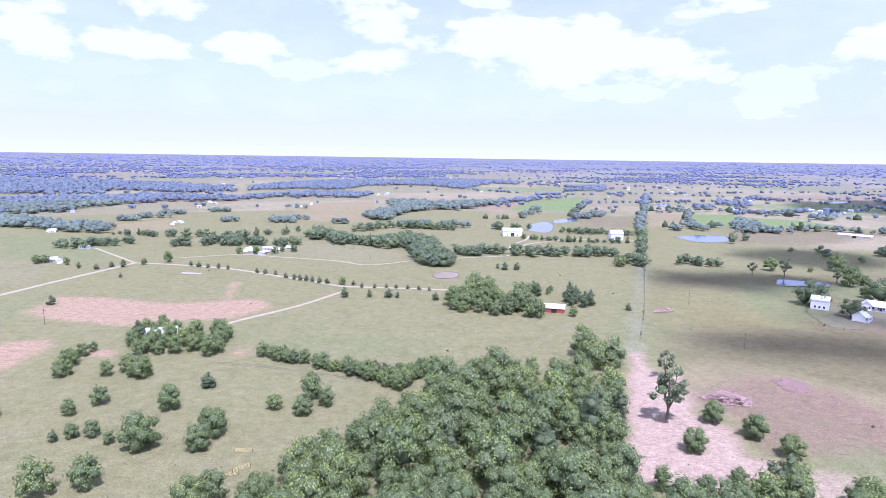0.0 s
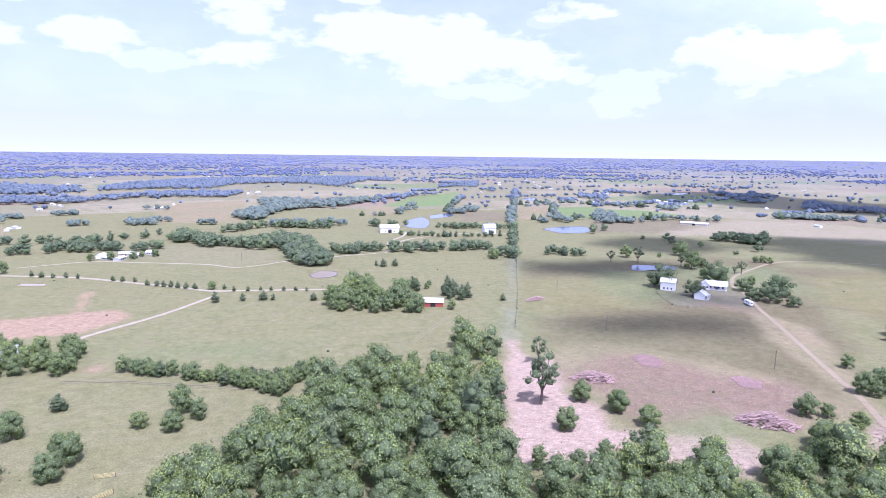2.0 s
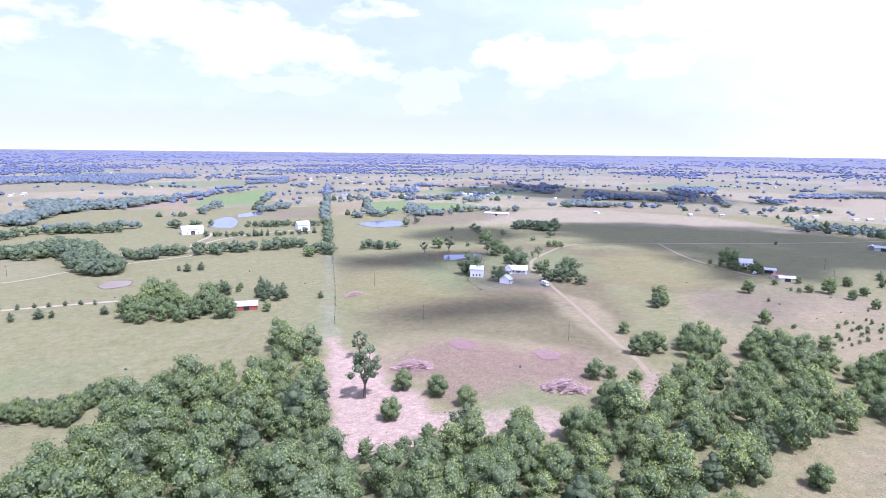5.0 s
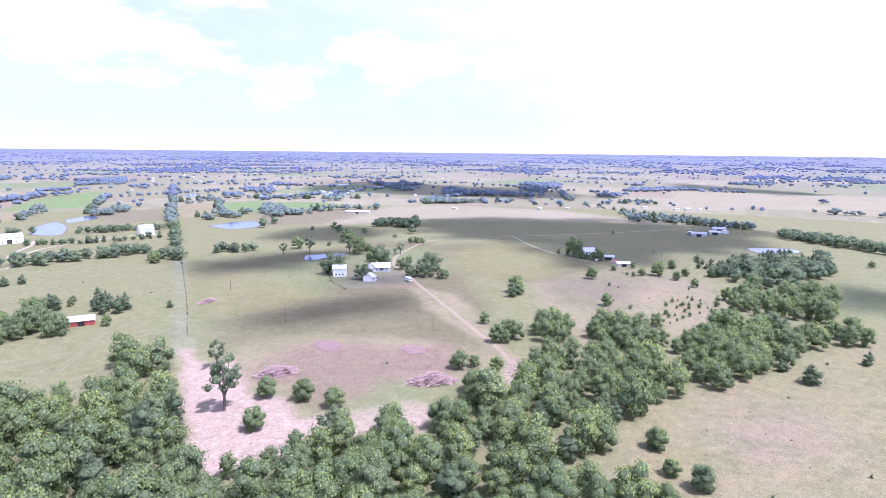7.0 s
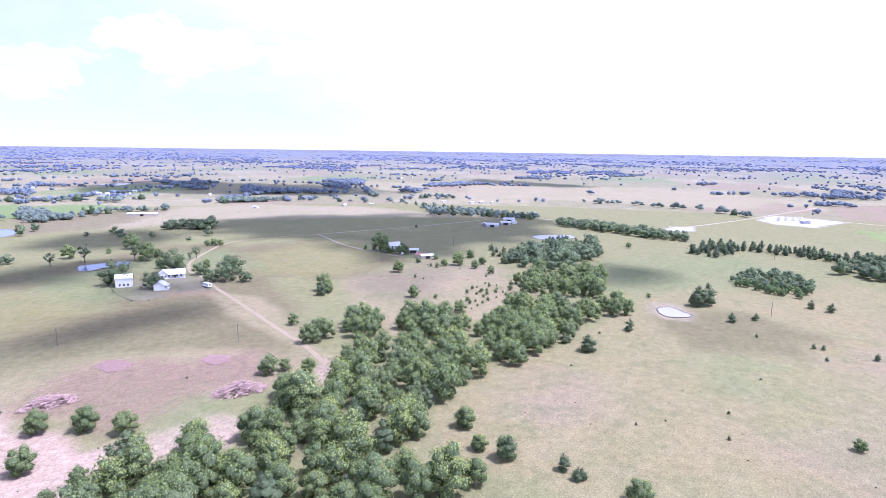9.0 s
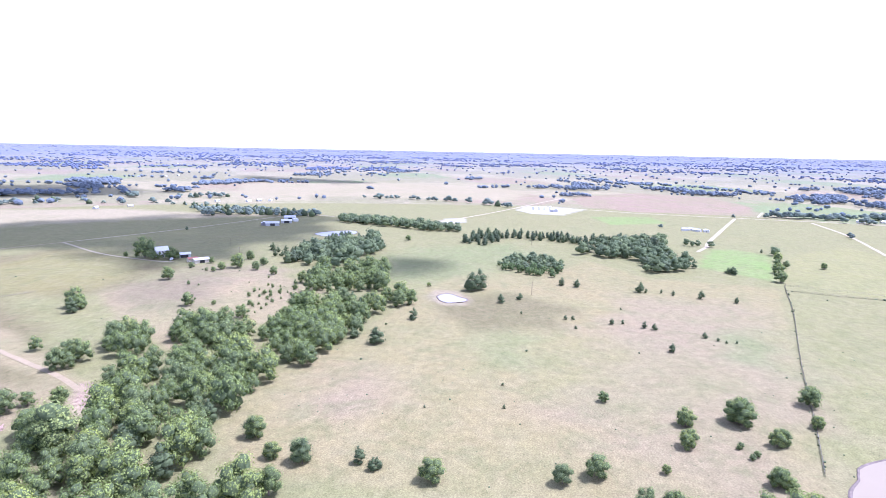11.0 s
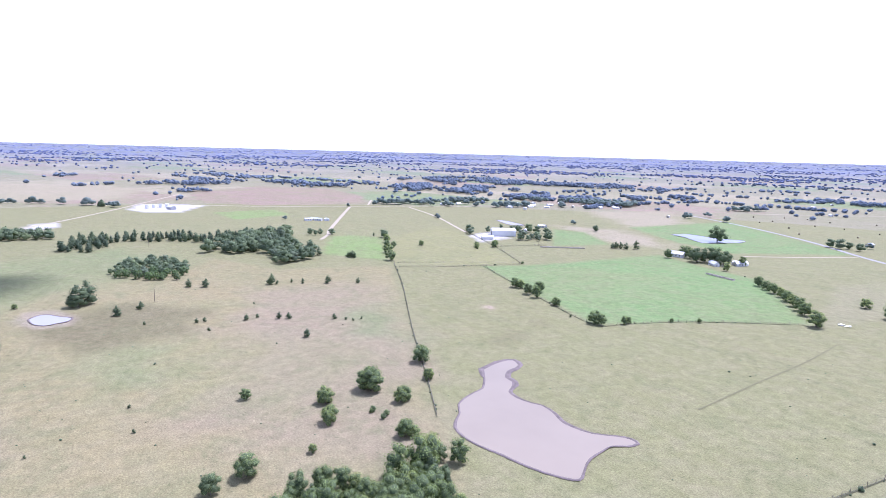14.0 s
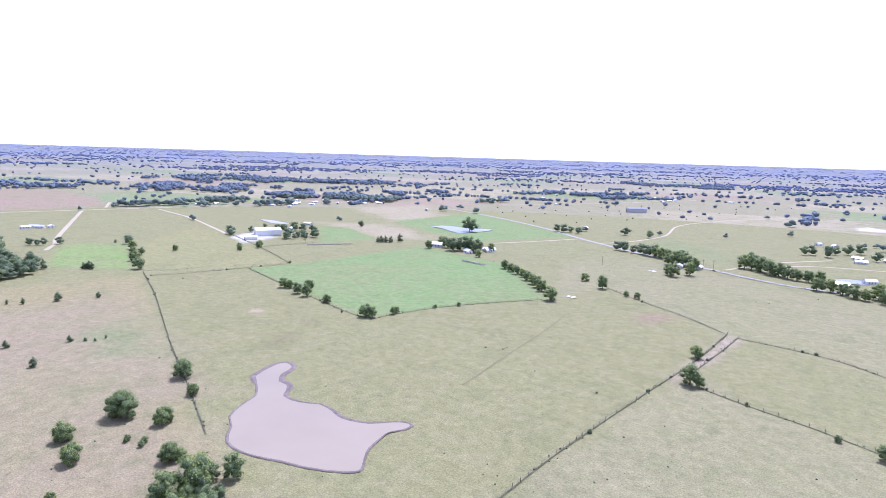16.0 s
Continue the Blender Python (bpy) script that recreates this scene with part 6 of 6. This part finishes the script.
def pickup(x, y, yaw):
    base = new("pickup_truck")
    base.matrix_basis = pose(x, y, 0.2, 0, 0, yaw)
    bm = bmesh.new()
    outline = [(-2.8, 0.45), (2.8, 0.45), (2.85, 1.0), (1.5, 1.15), (0.9, 1.85), (-0.6, 1.85), (-0.85, 1.2), (-2.8, 1.2)]
    a = [bm.verts.new((p, -0.95, z)) for p, z in outline]
    b = [bm.verts.new((p, 0.95, z)) for p, z in outline]
    bm.faces.new(a)
    bm.faces.new(b[::-1])
    for i in range(len(a)):
        k = (i + 1) % len(a)
        bm.faces.new((a[i], b[i], b[k], a[k]))
    bmesh.ops.recalc_face_normals(bm, faces=bm.faces)
    bmesh.ops.bevel(bm, geom=bm.edges[:], offset=0.06, segments=2, affect="EDGES")
    me = bpy.data.meshes.new("body")
    bm.to_mesh(me)
    bm.free()
    me.materials.append(CAR_PAINT)
    part("body", me, base)
    for lo, hi in (((0.98, -0.8, 1.25), (1.35, 0.8, 1.75)), ((-0.4, -0.97, 1.3), (0.75, 0.97, 1.72))):
        part("window", mesh_of("window", *box(lo, hi), GLASS), base)
    part("bed", mesh_of("bed", *box((-2.7, -0.8, 1.15), (-0.95, 0.8, 1.23)), OPENING_SHADE), base)
    for wx in (-1.8, 1.8):
        for wy in (-0.9, 0.9):
            part("wheel", mesh_of("wheel", *joined([tube((wx, wy - 0.13, 0.4), (wx, wy + 0.13, 0.4), 0.4, 0.4, 16)]), TYRE), base)
    tagged(base, "white pickup truck parked on the farm yard", "pickup truck")


pickup(432.1, 269.3, 20)


def camper(x, y, yaw):
    """A white travel trailer with rounded edges, windows, door, wheels and a tow bar."""
    base = new("camper_trailer")
    base.matrix_basis = pose(x, y, 0.1, 0, 0, yaw)
    bm = bmesh.new()
    outline = [(-3.6, 0.55), (3.6, 0.55), (3.9, 1.3), (3.5, 3.0), (-3.6, 3.0)]
    a = [bm.verts.new((p, -1.2, z)) for p, z in outline]
    b = [bm.verts.new((p, 1.2, z)) for p, z in outline]
    bm.faces.new(a)
    bm.faces.new(b[::-1])
    for i in range(len(a)):
        k = (i + 1) % len(a)
        bm.faces.new((a[i], b[i], b[k], a[k]))
    bmesh.ops.recalc_face_normals(bm, faces=bm.faces)
    bmesh.ops.bevel(bm, geom=bm.edges[:], offset=0.12, segments=2, affect="EDGES")
    me = bpy.data.meshes.new("body")
    bm.to_mesh(me)
    bm.free()
    me.materials.append(CAR_PAINT)
    part("body", me, base)
    for side in (-1.23, 1.15):
        for x in (-2.4, 0.2, 2.2):
            part("window", mesh_of("window", *box((x - 0.45, side, 1.7), (x + 0.45, side + 0.08, 2.4)), GLASS), base)
    part("window", mesh_of("window", *box((-3.66, -0.6, 1.6), (-3.55, 0.6, 2.4)), GLASS), base)
    part("door", mesh_of("door", *box((-1.5, -1.24, 0.7), (-0.8, -1.17, 2.6)), GREY_WALL), base)
    part("tow_bar", mesh_of("tow_bar", *joined([tube((3.6, 0.5, 0.6), (5.0, 0, 0.6), 0.06, 0.06), tube((3.6, -0.5, 0.6), (5.0, 0, 0.6), 0.06, 0.06), tube((4.8, 0, 0), (4.8, 0, 0.7), 0.05, 0.05)]), WIRE), base)
    for x in (-0.6, 0.3):
        for y in (-1.1, 1.1):
            part("wheel", mesh_of("wheel", *joined([tube((x, y - 0.11, 0.35), (x, y + 0.11, 0.35), 0.35, 0.35, 14)]), TYRE), base)
    tagged(base, "white travel trailer parked beside the lane", "camper")


camper(260.4, 312.1, 78)


def hay_bales(spots):
    """Round bales left lying in the meadow."""
    v, f = joined([tube((0, -0.75, 0.85), (0, -0.62, 0.85), 0.78, 0.88, 18), tube((0, -0.62, 0.85), (0, 0.62, 0.85), 0.88, 0.88, 18), tube((0, 0.62, 0.85), (0, 0.75, 0.85), 0.88, 0.78, 18)])
    roll = mesh_of("bale", v, f, HAY, smooth=False)
    for x, y in spots:
        ob = new("hay_bale", roll)
        ob.matrix_basis = pose(x, y, 0.0, 0, 0, RNG.uniform(0, 180)) @ Matrix.Scale(RNG.uniform(0.95, 1.2), 4)
        tagged(ob, "weathered round hay bale lying in the meadow", "hay bale", "round bales in the meadow")


hay_bales([(670, -976), (592, -889), (537, -822), (539, -856), (567, -930), (478, -797), (432, -744), (540, -947), (480, -862), (499, -934), (443, -866), (385, -785), (455, -974), (393, -852), (403, -927), (442, -1025), (480, -1083), (480, -1148), (398, -977), (424, -1033), (350, -886), (355, -922), (444, -1194), (452, -1280), (395, -1186), (341, -1046), (401, -1300), (367, -1192), (292, -988), (294, -1053), (287, -1165), (290, -1304), (272, -1228), (261, -1173), (302, -1397), (232, -1376), (215, -1455)])


def scrap(x, y):
    """Pale sheets of tin thrown down in the grass."""
    base = new("tin_scrap")
    base.location = (x, y, 0)
    for i in range(7):
        m = pose(RNG.uniform(-3, 3), RNG.uniform(-2, 2), 0.25 + 0.06 * i, RNG.uniform(-8, 8), RNG.uniform(-8, 8), RNG.uniform(0, 180))
        v, f = box((-1.2, -0.5, 0), (1.2, 0.5, 0.03))
        part("sheet", mesh_of("sheet", [m @ Vector(p) for p in v], f, WHITE_ROOF), base)
    tagged(base, "heap of pale scrap metal sheets in grass", "scrap heap")


scrap(172.0, -351.7)
scrap(166.9, -486.5)


def gate(x, y, yaw, long):
    """A yellow tubular farm gate between two posts."""
    base = new("farm_gate")
    base.matrix_basis = pose(x, y, 0, 0, 0, yaw)
    for s in (-long / 2 - 0.15, long / 2 + 0.15):
        part("post", POST_MESH, base).location = (s, 0, 0)
    bars = [tube((-long / 2, 0, z), (long / 2, 0, z), 0.045, 0.045) for z in (0.35, 0.7, 1.05, 1.4)]
    bars += [tube((s, 0, 0.3), (s, 0, 1.45), 0.05, 0.05) for s in (-long / 2, 0, long / 2)]
    part("gate_frame", mesh_of("gate_frame", *joined(bars), YELLOW), base, "yellow painted tubes")
    tagged(base, "yellow tubular steel gate in the fence line", "gate", "farm gates")


gate(-60.4, 168.3, 5, 5.0)
gate(-57.6, 158.1, 40, 5.0)
gate(-59.4, 154.5, 30, 4.0)


def feed_bunk(x, y, yaw, long):
    base = new("feed_bunk")
    base.matrix_basis = pose(x, y, 0.1, 0, 0, yaw)
    a = long / 2
    part("trough", mesh_of("trough", *joined([box((-a, -1.2, 0), (a, 1.2, 0.25)), box((-a, -1.3, 0.25), (a, -1.1, 0.8)), box((-a, 1.1, 0.25), (a, 1.3, 0.8))]), CONCRETE), base)
    for i in range(int(long // 6) + 1):
        part("post", POST_MESH, base).location = (-a + i * 6, 0, 0.2)
    tagged(base, "long grey concrete feed bunk on the grass", "feed bunk", "feed bunks")


feed_bunk(450, -380, -122, 44)
feed_bunk(292, -405, 174, 26)
feed_bunk(-192, 438, -8, 16)


def tank(x, y, radius, high):
    base = new("storage_tank")
    base.location = (x, y, 0)
    part("shell", mesh_of("shell", *joined([tube((0, 0, 0), (0, 0, high), radius, radius, 20)]), WHITE_WALL), base)
    part("lid", mesh_of("lid", *joined([tube((0, 0, high), (0, 0, high + 0.4), radius, radius * 0.2, 20)]), METAL_ROOF), base)
    tagged(base, "white steel storage tank on a gravel pad", "storage tank", "storage tanks")


for i in range(4):
    tank(945 + 6 * i, -30 - 9 * i, 2.6, 5)
gabled("pad_shed", 925, -60, 20, 14, 8, 3.5, 5, GREY_WALL, METAL_ROOF, "grey metal shed on the gravel pad", 0, (4, 3), "shed")


def debris():
    """Chips and sticks left on the cleared ground."""
    rng = np.random.RandomState(3)
    pieces = []
    for kind, ring in fields:
        if kind not in ("mulch", "bare"):
            continue
        lo, hi = np.min(ring, 0), np.max(ring, 0)
        if np.hypot(*np.mean(ring, 0)) > 330:
            continue
        for _ in range(2600 if kind == "mulch" else 1500):
            x, y = rng.uniform(lo, hi)
            if not inside(np.array([x]), np.array([y]), ring)[0] or (kind == "bare" and rng.rand() < 0.75):
                continue
            a, s = rng.normal(0.5, 0.5), rng.uniform(0.4, 1.8)
            d = Vector((math.cos(a), math.sin(a), 0)) * s / 2
            c = Vector((x, y, 0.16))
            pieces.append(tube(c - d, c + d, rng.uniform(0.04, 0.12), 0.03, 3))
    tagged(new("wood_debris", mesh_of("wood_debris", *joined(pieces), DEADWOOD)), "broken sticks and chips strewn over cleared soil", "debris", kind="stuff")


debris()


def weeds():
    """Low tufts and small bushes dotted over the pasture."""
    rng = np.random.RandomState(9)
    verts, faces, n = [], [], 0
    v0, f0 = ICO1
    pond_rings = [r for _, _, r in ponds]
    for _ in range(2600):
        a, r = radians(rng.uniform(-40, 185)), rng.uniform(130, 520)
        x, y = r * math.sin(a), r * math.cos(a)
        if noise.noise((x * 0.012, y * 0.012, 8.0)) < rng.uniform(-0.3, 0.5):
            continue
        if any(inside(np.array([x]), np.array([y]), q)[0] for q in pond_rings + [r for k, r in fields if k.startswith('green')]):
            continue
        s = rng.uniform(0.12, 0.34) * (2.2 if rng.rand() < 0.06 else 1)
        verts.append(v0 * (s, s, s * 0.8) * rng.uniform(0.6, 1.3, (len(v0), 1)) + (x, y, s * 0.4))
        faces.append(f0 + n)
        n += len(v0)
    for line in fence_lines:
        for p in line:
            if rng.rand() < 0.22:
                s = rng.uniform(0.2, 0.45) * (2.2 if rng.rand() < 0.04 else 1)
                verts.append(v0 * (s, s, s) * rng.uniform(0.6, 1.3, (len(v0), 1)) + (p.x + rng.normal() * 0.5, p.y + rng.normal() * 0.5, s * 0.5))
                faces.append(f0 + n)
                n += len(v0)
    tagged(new("weeds", mesh_of("weeds", np.vstack(verts), np.vstack(faces), CEDAR, np.zeros(n))), "small dark weed tufts dotted over the grass", "weeds", kind="stuff")


weeds()
